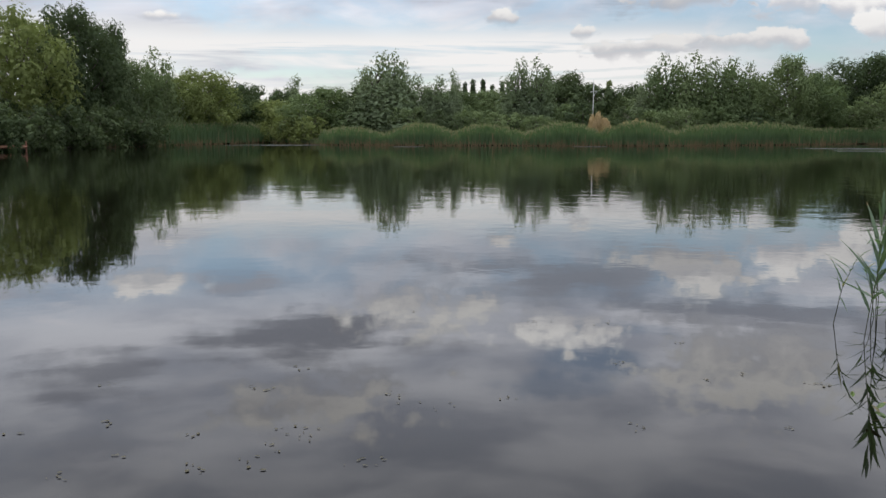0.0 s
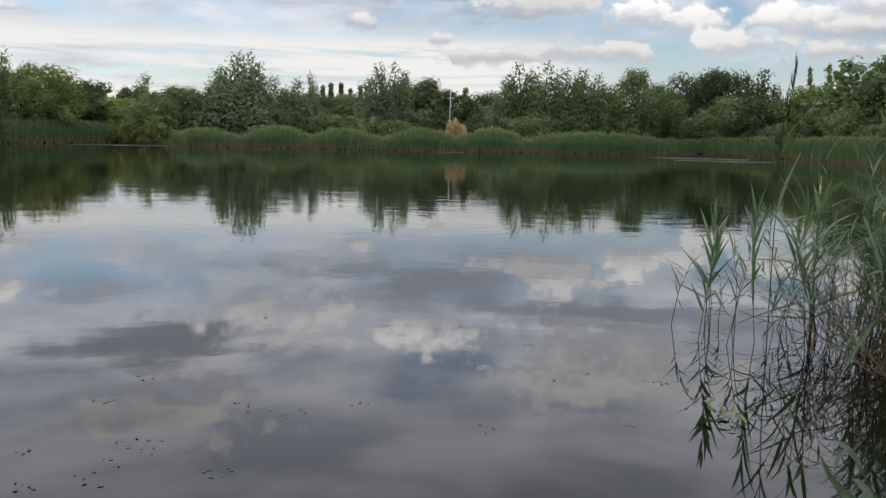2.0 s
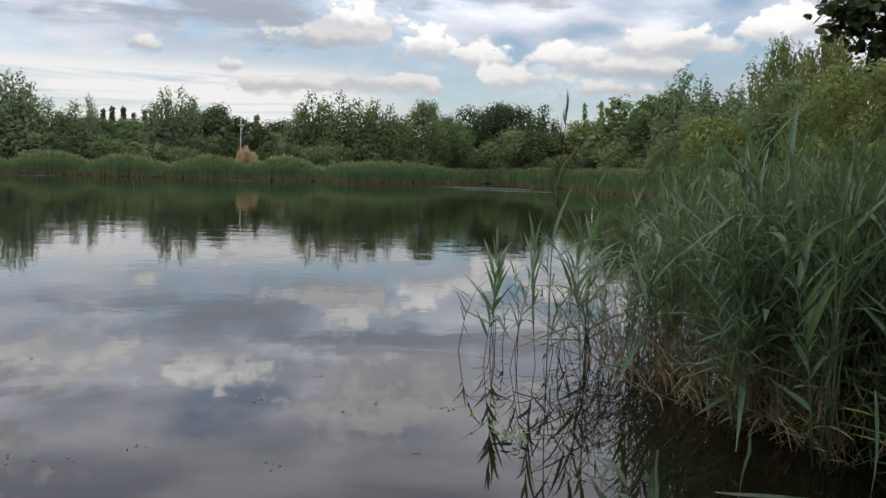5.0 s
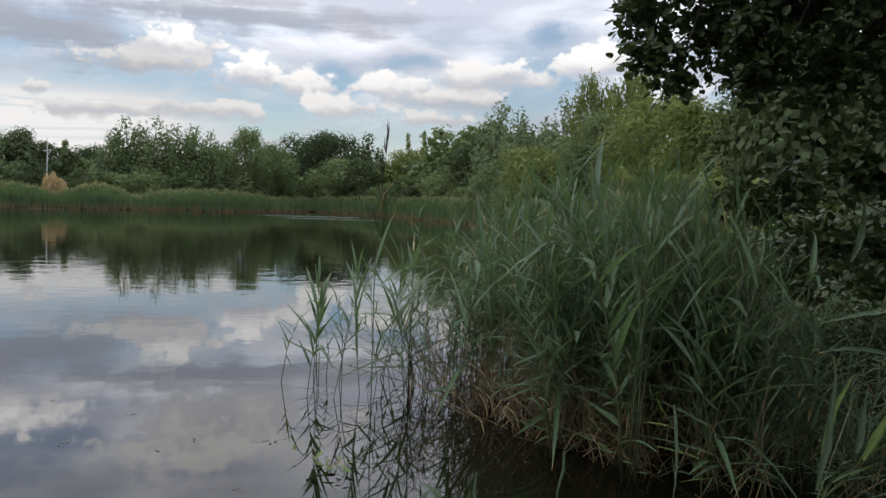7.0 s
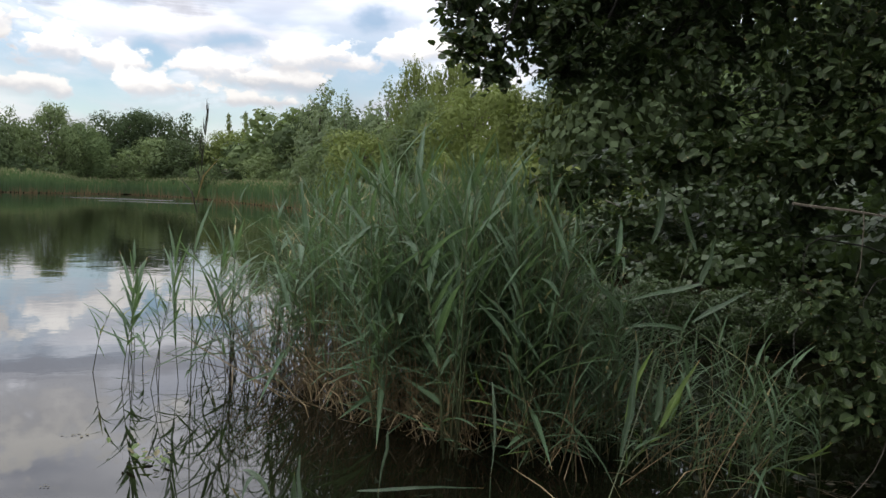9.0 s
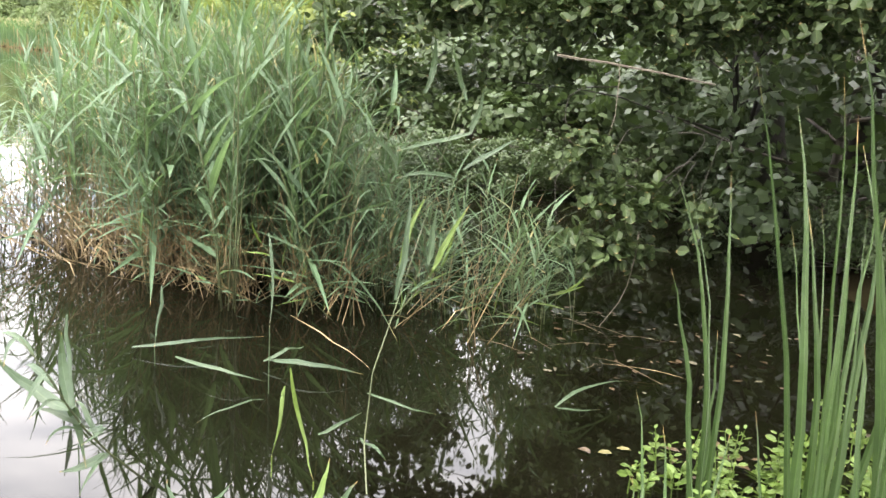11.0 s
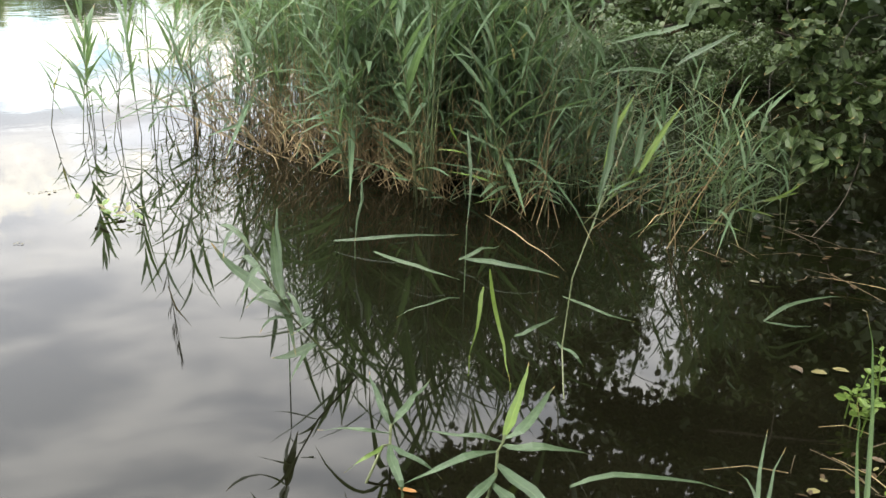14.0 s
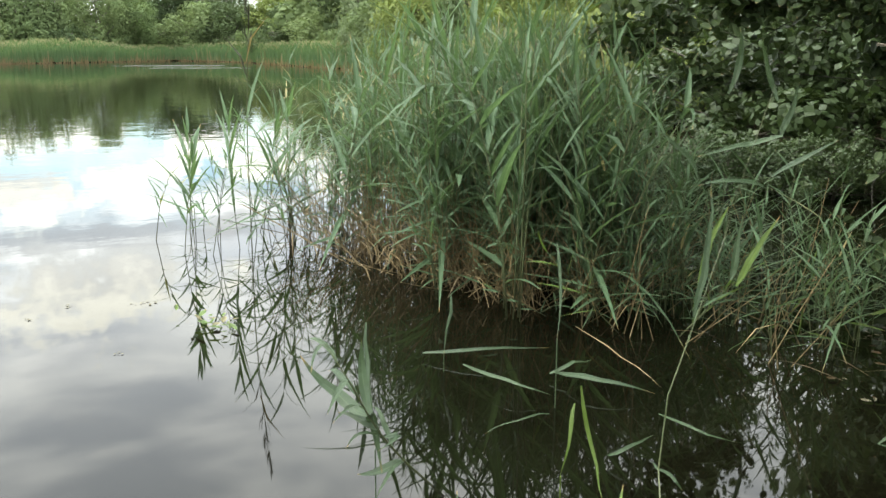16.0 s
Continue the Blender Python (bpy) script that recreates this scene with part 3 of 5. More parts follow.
tree_kind("bush_b", 10, lobes_round(R(10), 0.8, 18, 0.1), YELLOWTREE, 0.040, 190, "low yellow-green sallow bush by the water", "bush", per=12, tuft=0.08)
tree_kind("bush_c", 11, lobes_round(R(11), 0.75, 18, 0.1), DARKTREE, 0.040, 190, "low dark green bush under the trees", "bush", per=12, tuft=0.08)
NTREE = [0]


def plant_tree(kind, azimuth, dist, height, wide=1.0, spin=None, sink=0.05):
    me_w, me_c, label, category = KINDS[kind]
    p = polar(azimuth, dist)
    p.z = max(0.0, land(p.x, p.y)) - sink
    NTREE[0] += 1
    ob = new("tree" if category == "tree" else "bush")
    ob.matrix_basis = Matrix.LocRotScale(p, Euler((0, 0, (NTREE[0] * 2.4) % 6.28 if spin is None else spin)), (height * wide, height * wide, height))
    tagged(ob, label, category, "trees round the lake" if category == "tree" else "bushes round the lake")
    part("trunk", me_w, None, ob)
    part("crown", me_c, None, ob)
    return ob


# kind, azimuth, distance, elevation of the top, width factor
BELT = [
    ("yellow_a", -24.9, 72, 7.01, 0.73), ("dark_b", -23.2, 77, 7.59, 0.57), ("dark_a", -21.6, 78, 7.18, 0.6), ("dark_a", -20.5, 80, 6.4, 0.39), ("willow_a", -19.4, 84, 5.93, 0.48),
    ("mid_a", -18.6, 86, 4.17, 0.7), ("mid_b", -17.5, 88, 5.08, 0.61), ("yellow_a", -15.2, 93, 3.7, 0.96), ("yellow_a", -16.1, 92, 3.22, 0.74), ("dark_a", -13.1, 112, 2.95, 1.11),
    ("mid_a", -12.1, 104, 2.0, 1.08), ("dark_a", -10.5, 124, 2.5, 0.27), ("willow_a", -9.3, 120, 3.57, 0.67), ("yellow_a", -10.2, 106, 1.81, 1.37), ("mid_a", -7.8, 102, 2.62, 1.35),
    ("willow_a", -4.1, 98, 5.19, 0.79), ("willow_b", -2.9, 98, 5.17, 0.56), ("dark_b", -5.1, 99, 3.5, 0.69), ("willow_b", -3.3, 97, 3.5, 1.37), ("willow_a", -1.4, 99, 3.72, 0.73),
    ("willow_a", -0.4, 98, 3.58, 0.81), ("willow_a", 0.7, 98, 3.99, 0.42), ("mid_b", 0.6, 100, 2.28, 1.39), ("willow_a", 4.7, 97, 4.7, 0.64), ("willow_b", 6.0, 97, 4.79, 0.6),
    ("mid_b", 3.4, 101, 1.75, 1.67), ("dark_a", 7.2, 106, 3.54, 0.83), ("dark_a", 8.7, 108, 2.9, 0.79), ("slim", 10.4, 104, 2.85, 1.1), ("dark_a", 11.5, 107, 2.77, 0.72),
    ("mid_a", 10.8, 104, 1.99, 1.15), ("willow_a", 12.8, 100, 3.95, 0.65), ("mid_b", 13.8, 99, 4.7, 0.67), ("mid_b", 15.4, 98, 4.8, 0.69), ("mid_b", 16.7, 98, 4.41, 0.7),
    ("mid_b", 17.7, 99, 4.41, 0.7), ("mid_b", 18.6, 100, 4.1, 0.57), ("mid_a", 20.7, 103, 4.34, 0.66), ("mid_a", 22.3, 106, 3.43, 0.76), ("dark_a", 24.5, 116, 4.27, 0.79),
    ("dark_a", 26.5, 118, 4.31, 0.68), ("dark_b", 28.4, 114, 4.6, 0.67), ("mid_a", 26.5, 106, 2.61, 1.05), ("dark_a", 28.7, 104, 2.58, 1.11), ("slim", 31.0, 118, 4.2, 0.55),
    ("slim", 31.9, 118, 4.33, 0.53), ("slim", 32.6, 118, 4.57, 0.51), ("yellow_a", 31.5, 104, 3.21, 1.06), ("yellow_a", 33.7, 100, 3.5, 0.9), ("yellow_a", 35.3, 92, 4.33, 0.59),
    ("mid_a", 34.4, 80, 2.52, 1.25), ("willow_a", 36.6, 62, 7.05, 0.64), ("willow_b", 38.2, 61, 6.38, 0.58), ("willow_b", 40.8, 60, 7.37, 0.62), ("yellow_a", 42.6, 54, 8.39, 0.27),
    ("mid_a", 42.9, 50, 5.9, 0.54), ("yellow_a", 44.8, 52, 8.74, 0.33), ("yellow_a", 39.4, 52, 3.65, 0.97), ("mid_a", 37.3, 58, 3.31, 0.75),
]
REST = [
    ("dark_a", 57.5, 30, 9.5, 1.0), ("dark_a", 61.5, 28, 8.5, 1.0), ("dark_a", 66, 25, 8.5, 1.0), ("dark_a", 71, 22, 14.0, 1.0), ("mid_b", 76, 20, 15.0, 1.2), ("dark_a", 82, 18, 16.0, 1.0),
    ("dark_a", 89, 16, 18.0, 1.0), ("mid_a", 69.6, 15.0, 27.0, 0.56), ("near_d", 57.2, 20, 24.0, 0.82), ("near_d", 63.8, 26, 13.5, 0.8), ("mid_b", 77, 14.5, 32.0, 0.6), ("dark_a", 83, 14.0, 36.0, 0.7), ("bush_d", 60, 13.5, 4.0, 1.2), ("bush_d", 66, 13.2, 4.5, 1.2), ("bush_d", 72, 12.4, 5.0, 1.2), ("bush_d", 77, 11.0, 5.0, 1.2), ("bush_d", 83, 9.0, 6.0, 1.2), ("bush_c", 47, 29, 3.6, 1.2), ("near_y", 46.6, 25, 7.6, 0.8), ("near_y", 50.2, 22, 7.4, 0.9), ("near_y", 54.2, 21, 8.4, 0.9), ("mid_a", 58.0, 24, 10.0, 0.9), ("bush_b", 48.4, 19, 2.6, 1.0), ("bush_b", 52.4, 17, 2.6, 1.0),
]
for kind, a, d, e, wd in BELT:
    d = max(d, shore(a) + 6.0)
    plant_tree(kind, a, d, 1.54 + d * math.tan(radians(e)), wd * (1.25 if kind != "slim" else 1.0))
for kind, a, d, e, wd in REST:
    plant_tree(kind, a, d, 1.54 + d * math.tan(radians(e)), wd)
plant_tree("mid_b", -28.5, 74, 11.0), plant_tree("mid_a", -31, 72, 10.0)
# dark filler bushes, added where only shade lies under the alder
for a, d, h in ((53, 9.6, 0.9), (56, 10.2, 1.2), (59, 10.3, 1.3), (62, 10.4, 1.1), (65, 10.3, 1.3), (68, 10.3, 1.2), (71.5, 10.1, 1.3), (75, 9.8, 1.2), (78.5, 9.3, 1.2), (84, 7.8, 0.9), (89, 6.6, 0.8), (95, 5.4, 0.7)):
    plant_tree("bush_d", a, d, h * (0.85 if a > 80 else 0.6), 1.1, None, 0.08)
# unseen trees added behind the viewer to dim the light on near plants
for k, a in enumerate((136, 152, 170, 188, 206, 224)):
    plant_tree(("dark_a", "mid_a", "dark_b")[k % 3], a, (7.6, 8.2, 7.2, 7.8)[k % 4], (7.0, 8.0, 7.5)[k % 3], 1.15)
rng = random.Random(17)
for k in range(30):
    a = -27 + k * 2.45 + rng.uniform(-0.6, 0.6)
    d = max(34, shore(a) + rng.uniform(14, 24))
    if 0.3 < a < 4.6:
        continue
    plant_tree(rng.choice(("back_a", "back_a", "back_b", "back_a")), a, d, 1.54 + d * math.tan(radians(rng.uniform(2.3, 3.1) if a < 34 else rng.uniform(4.0, 5.5))), rng.uniform(0.9, 1.2))
for a, e in ((1.4, 2.98), (1.9, 3.15), (2.54, 3.15), (3.11, 2.8), (3.75, 2.97)):
    plant_tree("poplar", a, 142, 1.54 + 142 * math.tan(radians(e)), 0.95)
for a, e in ((1.2, 2.5), (2.3, 2.4), (3.4, 2.45)):
    plant_tree("mid_a", a, 104, 1.54 + 104 * math.tan(radians(e)), 1.3)
rng = random.Random(21)
for k in range(13):
    a = -28.5 + k * 0.85 + rng.uniform(-0.2, 0.2)
    plant_tree("bush_c", a, shore(a) + rng.uniform(-0.6, 0.6), rng.uniform(3.2, 4.6), 1.0, None, 0.55)
for a, h in ((-10.4, 3.0), (-9.7, 3.6), (-9.0, 3.2), (-8.3, 3.4)):
    plant_tree("bush_b", a, shore(a) + 0.8, h, 0.9, None, 0.4)
for k in range(56):
    a = -29 + k * 1.3 + rng.uniform(-0.5, 0.5)
    d = shore(a) + rng.uniform(5, 9)
    plant_tree(rng.choice(("bush_a", "bush_c", "bush_c", "bush_a")), a, d, rng.uniform(2.6, 4.2) * (0.6 + 0.4 * min(1, d / 80)), rng.uniform(0.8, 1.1))
    if a > 43:
        break

# ---- far reed fringe ----
# azimuth and elevation of the reed tops, crest and crease by turns
CREST = [(-21.0, 0.40), (-17.2, 0.37), (-13.2, 0.46), (-11.0, 0.13), (-10.5, -0.5), (-7.8, -0.6), (-7.5, -0.1), (-6.0, 0.15), (-3.7, -0.30), (-1.2, 0.4), (0.7, -0.25), (2.6, 0.32),
         (5.3, -0.30), (7.6, 0.42), (10.0, -0.15), (12.2, 0.5), (14.6, -0.35), (15.3, 0.15), (19.4, 0.36), (22.7, 0.0), (25.4, 0.05), (29.2, 0.25), (46.0, 0.4)]


def crest(a):
    for (a0, e0), (a1, e1) in zip(CREST, CREST[1:]):
        if a <= a1:
            s = max(0.0, (a - a0) / (a1 - a0))
            return e0 + (e1 - e0) * (math.sin(s * math.pi / 2) if e1 > e0 else 1 - math.cos(s * math.pi / 2))
    return CREST[-1][1]


rng = random.Random(31)
far_reeds, litter, heads = Acc(), Acc(), Acc()
for k in range(34000):
    a = rng.uniform(-20.8, 46)
    s = shore(a)
    back = rng.random() ** 1.2
    d = s - 1.0 + back * 5.0
    if rng.random() > 0.25 + 0.75 * min(1.0, s / 90):
        continue
    full = 1.54 + d * math.tan(radians(crest(a + rng.gauss(0, 0.10)))) + 0.30 * noise.noise(Vector((a * 2.3, back * 3, 0))) + 0.14 * noise.noise(Vector((a * 7.0, 3.0, 0)))
    h = max(0.3, full * (0.70 + 0.30 * min(1, back / 0.28)) * rng.uniform(0.74, 1.04))
    p = polar(a, d, 0.0)
    q = rng.uniform(0, 6.28)
    lean = (Vector((math.cos(q), math.sin(q), 0)) * 0.7 - polar(a, 0.8)) * h * rng.uniform(0.02, 0.17)
    side = polar(a + 90 + rng.uniform(-50, 50), 1.0)
    far_reeds.strip([p + Vector((0, 0, 0.1)), p + lean * 0.25 + Vector((0, 0, h * 0.55)), p + lean * 0.7 + Vector((0, 0, h * 0.9)), p + lean * 1.5 + Vector((0, 0, h))], rng.uniform(0.06, 0.13), side)
    if back > 0.22 and rng.random() < 0.42:
        t = p + lean + Vector((0, 0, h * 0.93))
        heads.strip([t, t + lean * 0.5 + Vector((0, 0, 0.12)), t + lean * 1.1 + Vector((0, 0, 0.2))], 0.10, side)
    if rng.random() < 0.10:
        p2 = polar(a, s - 1.05 + rng.uniform(-0.1, 0.3))
        litter.strip([p2, p2 + Vector((rng.uniform(-0.15, 0.15), 0, rng.uniform(0.25, 0.75)))], 0.06, side)
tagged(part("far_reeds", far_reeds, REEDFAR), "green reed fringe along the opposite bank", "reeds", kind="stuff")
tagged(part("reed_heads", heads, REEDHEAD), "greyish flower heads on the far reeds", "reeds", kind="stuff")
tagged(part("reed_litter", litter, REEDBASE), "brown dead reed stems at the far waterline", "reeds", kind="stuff")
# leaves along the reed bent down over the water: root, middle, tip
STAR = [
    ((1.95, 1.48, 0.13), (1.85, 1.57, 0.16), (1.89, 1.76, 0.07)),
    ((1.97, 1.49, 0.13), (2.09, 1.48, 0.16), (2.44, 1.65, 0.07)),
    ((1.94, 1.47, 0.13), (1.97, 1.35, 0.16), (2.17, 1.30, 0.07)),
    ((1.90, 1.46, 0.13), (1.73, 1.48, 0.16), (1.63, 1.59, 0.07)),
    ((1.85, 1.42, 0.13), (1.76, 1.20, 0.16), (1.76, 1.00, 0.07)),
    ((1.81, 1.39, 0.13), (1.60, 1.32, 0.16), (1.50, 1.36, 0.07)),
    ((1.77, 1.37, 0.13), (1.66, 1.21, 0.16), (1.62, 1.14, 0.07)),
    ((1.70, 1.33, 0.13), (1.54, 1.30, 0.16), (1.49, 1.37, 0.07)),
    ((1.98, 1.50, 0.13), (2.11, 1.56, 0.16), (2.28, 1.65, 0.22)),
]
# a smaller bent head beside it
SECOND = [
    ((1.82, 1.81, 0.07), (1.71, 1.86, 0.11), (1.70, 2.04, 0.03)),
    ((1.77, 1.77, 0.07), (1.73, 1.61, 0.11), (1.79, 1.57, 0.03)),
    ((1.77, 1.77, 0.07), (1.63, 1.60, 0.11), (1.63, 1.57, 0.03)),
    ((1.85, 1.85, 0.07), (1.89, 1.95, 0.11), (2.10, 2.22, 0.03)),
    ((1.86, 1.85, 0.07), (1.94, 1.86, 0.11), (2.22, 2.03, 0.03)),
    ((1.75, 1.78, 0.07), (1.63, 1.72, 0.11), (1.61, 1.80, 0.03)),
]
# reed blades lying along the water
ADRIFT = [
    ((2.94, 3.41, 0.03), (3.14, 3.17, 0.07), (3.50, 3.05, 0.02)),
    ((2.98, 3.15, 0.03), (2.91, 2.79, 0.07), (3.03, 2.62, 0.02)),
    ((3.24, 2.78, 0.03), (3.24, 2.52, 0.07), (3.40, 2.32, 0.02)),
    ((3.87, 3.19, 0.03), (3.57, 2.64, 0.07), (3.48, 2.34, 0.02)),
    ((3.20, 2.16, 0.03), (3.10, 1.91, 0.07), (3.21, 1.80, 0.02)),
    ((2.72, 2.05, 0.03), (2.80, 2.00, 0.07), (3.03, 2.06, 0.02)),
    ((2.80, 1.90, 0.03), (2.68, 1.74, 0.07), (2.71, 1.71, 0.02)),
    ((2.85, 2.46, 0.03), (2.63, 2.45, 0.07), (2.52, 2.51, 0.02)),
    ((3.21, 2.79, 0.03), (3.32, 2.73, 0.07), (3.53, 2.80, 0.02)),
]
# leaves of the reed that bows low over the open water
BOWED = [
    ((1.95, 2.33, 0.15), (1.89, 2.37, 0.12), (1.82, 2.42, 0.10)),
    ((1.80, 2.33, 0.36), (1.79, 2.50, 0.39), (1.73, 2.63, 0.50)),
    ((1.84, 2.33, 0.30), (1.83, 2.41, 0.32), (1.80, 2.50, 0.32)),
    ((1.80, 2.33, 0.36), (1.84, 2.41, 0.48), (1.84, 2.41, 0.59)),
    ((1.80, 2.33, 0.36), (1.85, 2.37, 0.31), (1.84, 2.31, 0.15)),
    ((1.86, 2.32, 0.27), (1.90, 2.30, 0.28), (1.82, 2.30, 0.24)),
]
# single leaves by the bank
LONGLEAF = [
    ((1.97, 1.25, 0.08), (2.11, 1.11, 0.12), (2.34, 0.94, 0.03)),
    ((3.56, 1.40, 0.05), (3.76, 1.34, 0.10), (4.07, 1.25, 0.06)),
    ((3.56, 1.40, 0.05), (3.54, 1.30, 0.07), (3.72, 1.25, 0.02)),
    ((2.31, 0.86, 0.05), (2.23, 0.60, 0.08), (2.21, 0.36, 0.05)),
    ((4.43, 1.07, 0.01), (4.35, 1.29, 0.04), (4.29, 1.50, 0.02)),
    ((2.11, 0.76, 0.00), (2.21, 0.82, 0.15), (2.44, 0.91, 0.22)),
    ((2.08, 0.72, 0.00), (2.20, 0.81, 0.12), (2.28, 0.91, 0.14)),
    ((2.07, 0.69, 0.00), (2.19, 0.79, 0.10), (2.42, 0.84, 0.20)),
]
# upright single blades rising out of the water
HANGING = [
    ((2.98, 3.24, 0.37), (2.94, 3.21, 0.24), (2.89, 3.19, 0.09)),
    ((2.46, 1.98, 0.40), (2.45, 1.92, 0.20), (2.40, 1.81, 0.03)),
    ((2.49, 2.03, 0.31), (2.44, 2.00, 0.22), (2.38, 1.99, 0.08)),
    ((2.60, 1.88, 0.34), (2.59, 1.90, 0.25), (2.58, 1.90, 0.13)),
    ((2.76, 2.48, 0.51), (2.76, 2.48, 0.36), (2.75, 2.48, 0.22)),
    ((3.11, 2.68, 0.70), (3.05, 2.60, 0.53), (2.97, 2.54, 0.32)),
    ((2.01, 2.62, 0.57), (1.95, 2.53, 0.38), (1.88, 2.40, 0.19)),
]
# stem of a reed that leans over the water
LEANER = [
    ((2.49, 1.64, 0.00), (2.63, 1.76, 0.11), (2.72, 1.80, 0.35), (2.88, 1.83, 0.53), (3.10, 1.85, 0.86), (3.15, 1.83, 1.07), (3.24, 1.78, 1.41)),
]
# its leaves
LEANLEAF = [
    ((2.93, 1.84, 0.66), (2.99, 1.84, 0.86), (3.06, 1.82, 0.98)),
    ((2.88, 1.82, 0.60), (2.94, 1.82, 0.83), (2.99, 1.85, 1.06)),
    ((3.19, 1.76, 1.05), (3.10, 1.82, 1.08), (2.98, 1.91, 1.06)),
    ((3.22, 1.72, 1.24), (3.14, 1.86, 1.19), (2.98, 1.91, 1.16)),
    ((3.20, 1.74, 1.09), (3.26, 1.64, 1.17), (3.26, 1.53, 1.23)),
    ((3.26, 1.75, 1.23), (3.27, 1.73, 1.32), (3.24, 1.68, 1.43)),
    ((3.25, 1.77, 1.36), (3.23, 1.81, 1.48), (3.17, 1.80, 1.58)),
    ((3.20, 1.94, 1.38), (3.22, 1.91, 1.52), (3.17, 1.90, 1.61)),
    ((2.98, 1.91, 1.09), (2.95, 1.95, 1.18), (2.84, 2.02, 1.26)),
    ((2.98, 1.72, 0.72), (3.01, 1.68, 0.85), (3.05, 1.61, 0.98)),
    ((2.97, 1.74, 0.74), (2.98, 1.73, 0.85), (2.98, 1.72, 0.98)),
]
# cattail blades at the edge of the bank: foot, tip
BLADES_A = [
    ((3.03, 0.62, 0.00), (3.10, 0.84, 1.19)),
    ((3.00, 0.59, 0.00), (3.14, 0.68, 1.22)),
    ((2.98, 0.62, 0.00), (3.01, 0.80, 0.89)),
    ((2.96, 0.60, 0.00), (3.13, 0.80, 1.16)),
    ((3.03, 0.61, 0.00), (3.05, 0.63, 0.70)),
    ((2.18, 0.54, 0.00), (2.85, 0.82, 0.50)),
    ((2.34, 0.54, 0.00), (2.82, 0.71, 0.41)),
    ((2.25, 0.44, 0.00), (2.82, 0.50, 0.45)),
    ((2.29, 0.44, 0.00), (2.75, 0.61, 0.38)),
    ((2.14, 0.55, 0.00), (2.61, 0.73, 0.31)),
]
# floating plant scraps: x, y, spread
SCRAPS = [
    ((-1.10, 5.23, 0.10)),
    ((-0.90, 5.63, 0.08)),
    ((-1.97, 5.31, 0.12)),
    ((-0.27, 4.96, 0.12)),
    ((-0.00, 4.86, 0.08)),
    ((0.39, 4.99, 0.05)),
    ((1.63, 5.40, 0.06)),
    ((1.09, 4.50, 0.10)),
    ((-0.71, 4.50, 0.14)),
    ((-0.24, 7.50, 0.06)),
    ((0.76, 7.08, 0.10)),
    ((1.32, 7.04, 0.08)),
    ((-0.83, 4.06, 0.16)),
    ((-0.38, 4.00, 0.12)),
    ((-2.18, 4.41, 0.06)),
    ((-1.81, 4.59, 0.06)),
    ((-1.55, 4.11, 0.06)),
    ((-1.73, 3.80, 0.06)),
    ((-1.27, 4.39, 0.05)),
    ((-0.67, 4.37, 0.05)),
    ((1.80, 4.47, 0.04)),
    ((-1.14, 3.90, 0.08)),
    ((1.18, 5.77, 0.06)),
    ((1.72, 6.38, 0.04)),
    ((1.91, 5.49, 0.05)),
    ((2.26, 5.30, 0.10)),
]
# bare twigs of the alder
TWIGS = [
    ((5.32, 1.92, 1.53), (5.28, 1.90, 1.31), (5.22, 1.91, 1.10)),
    ((5.11, 1.62, 0.59), (5.10, 1.66, 0.25), (5.01, 1.77, 0.00)),
    ((5.27, 2.31, 1.57), (5.45, 1.88, 1.52), (5.64, 1.42, 1.45)),
]

# ---- far things: mast, dry bush, landing stage ----
def mast():
    ob = new("mast")
    ob.matrix_basis = Matrix.Translation(polar(9.42, 91, 0.2))
    a = Acc()
    a.tube([Vector((0, 0, 0)), Vector((0, 0, 3.0)), Vector((0.02, 0, 6.2))], [0.05, 0.04, 0.03], 8)
    part("pole", a, PAINT, ob, smooth=True)
    a = Acc()
    a.tube([Vector((-0.3, 0, 5.0)), Vector((0.38, 0, 5.12))], [0.035, 0.035], 6)
    part("crossarm", a, PAINT, ob)
    a = Acc()
    a.tube([Vector((0, 0, 4.5)), Vector((0.36, 0, 5.08))], [0.025, 0.025], 6)
    part("brace", a, PAINT, ob)
    return tagged(ob, "slender white mast standing behind the reeds", "mast")


mast()
rng = random.Random(41)
# azimuth, distance, then tufts: x, height, radius
for azimuth, dist, tufts, n in ((9.8, 88.6, ((-0.55, 3.15, 0.5), (-0.1, 3.35, 0.45), (0.35, 2.95, 0.5), (0.75, 2.6, 0.45)), 260), (12.0, 89.5, ((-0.9, 2.55, 0.5), (0.0, 2.7, 0.5), (0.9, 2.6, 0.6)), 70)):
    ob = new("dry_bush")
    ob.matrix_basis = pose(*polar(azimuth, dist, 0.05), 0, 0, -azimuth)
    for x0, hgt, wid in tufts:
        a = Acc()
        for k in range(n):
            q, r = rng.uniform(0, 6.28), wid * math.sqrt(rng.random())
            p = Vector((x0 + r * math.cos(q), r * math.sin(q), 0))
            h = hgt * (1 - 0.32 * (r / wid) ** 2) * rng.uniform(0.45, 1.0)
            bow = Vector((rng.uniform(-0.28, 0.28), rng.uniform(-0.2, 0.2), -0.05))
            t = Vector((p.x, p.y, h))
            a.strip([t - Vector((0, 0, 0.5)), t, t + bow], rng.uniform(0.08, 0.15), rnd_dir(rng))
        part("plumage", a, TANBUSH, ob)
        a = Acc()
        for k in range(24):
            q, r = rng.uniform(0, 6.28), wid * 0.8 * math.sqrt(rng.random())
            p = Vector((x0 + r * math.cos(q), r * math.sin(q), 0))
            a.tube([p, p + Vector((0, 0, hgt * 0.7))], [0.02, 0.01], 3)
        part("stems", a, REEDBASE, ob)
    tagged(ob, "dry tan plumed bush among the green reeds", "bush", "dry bushes on the far bank")

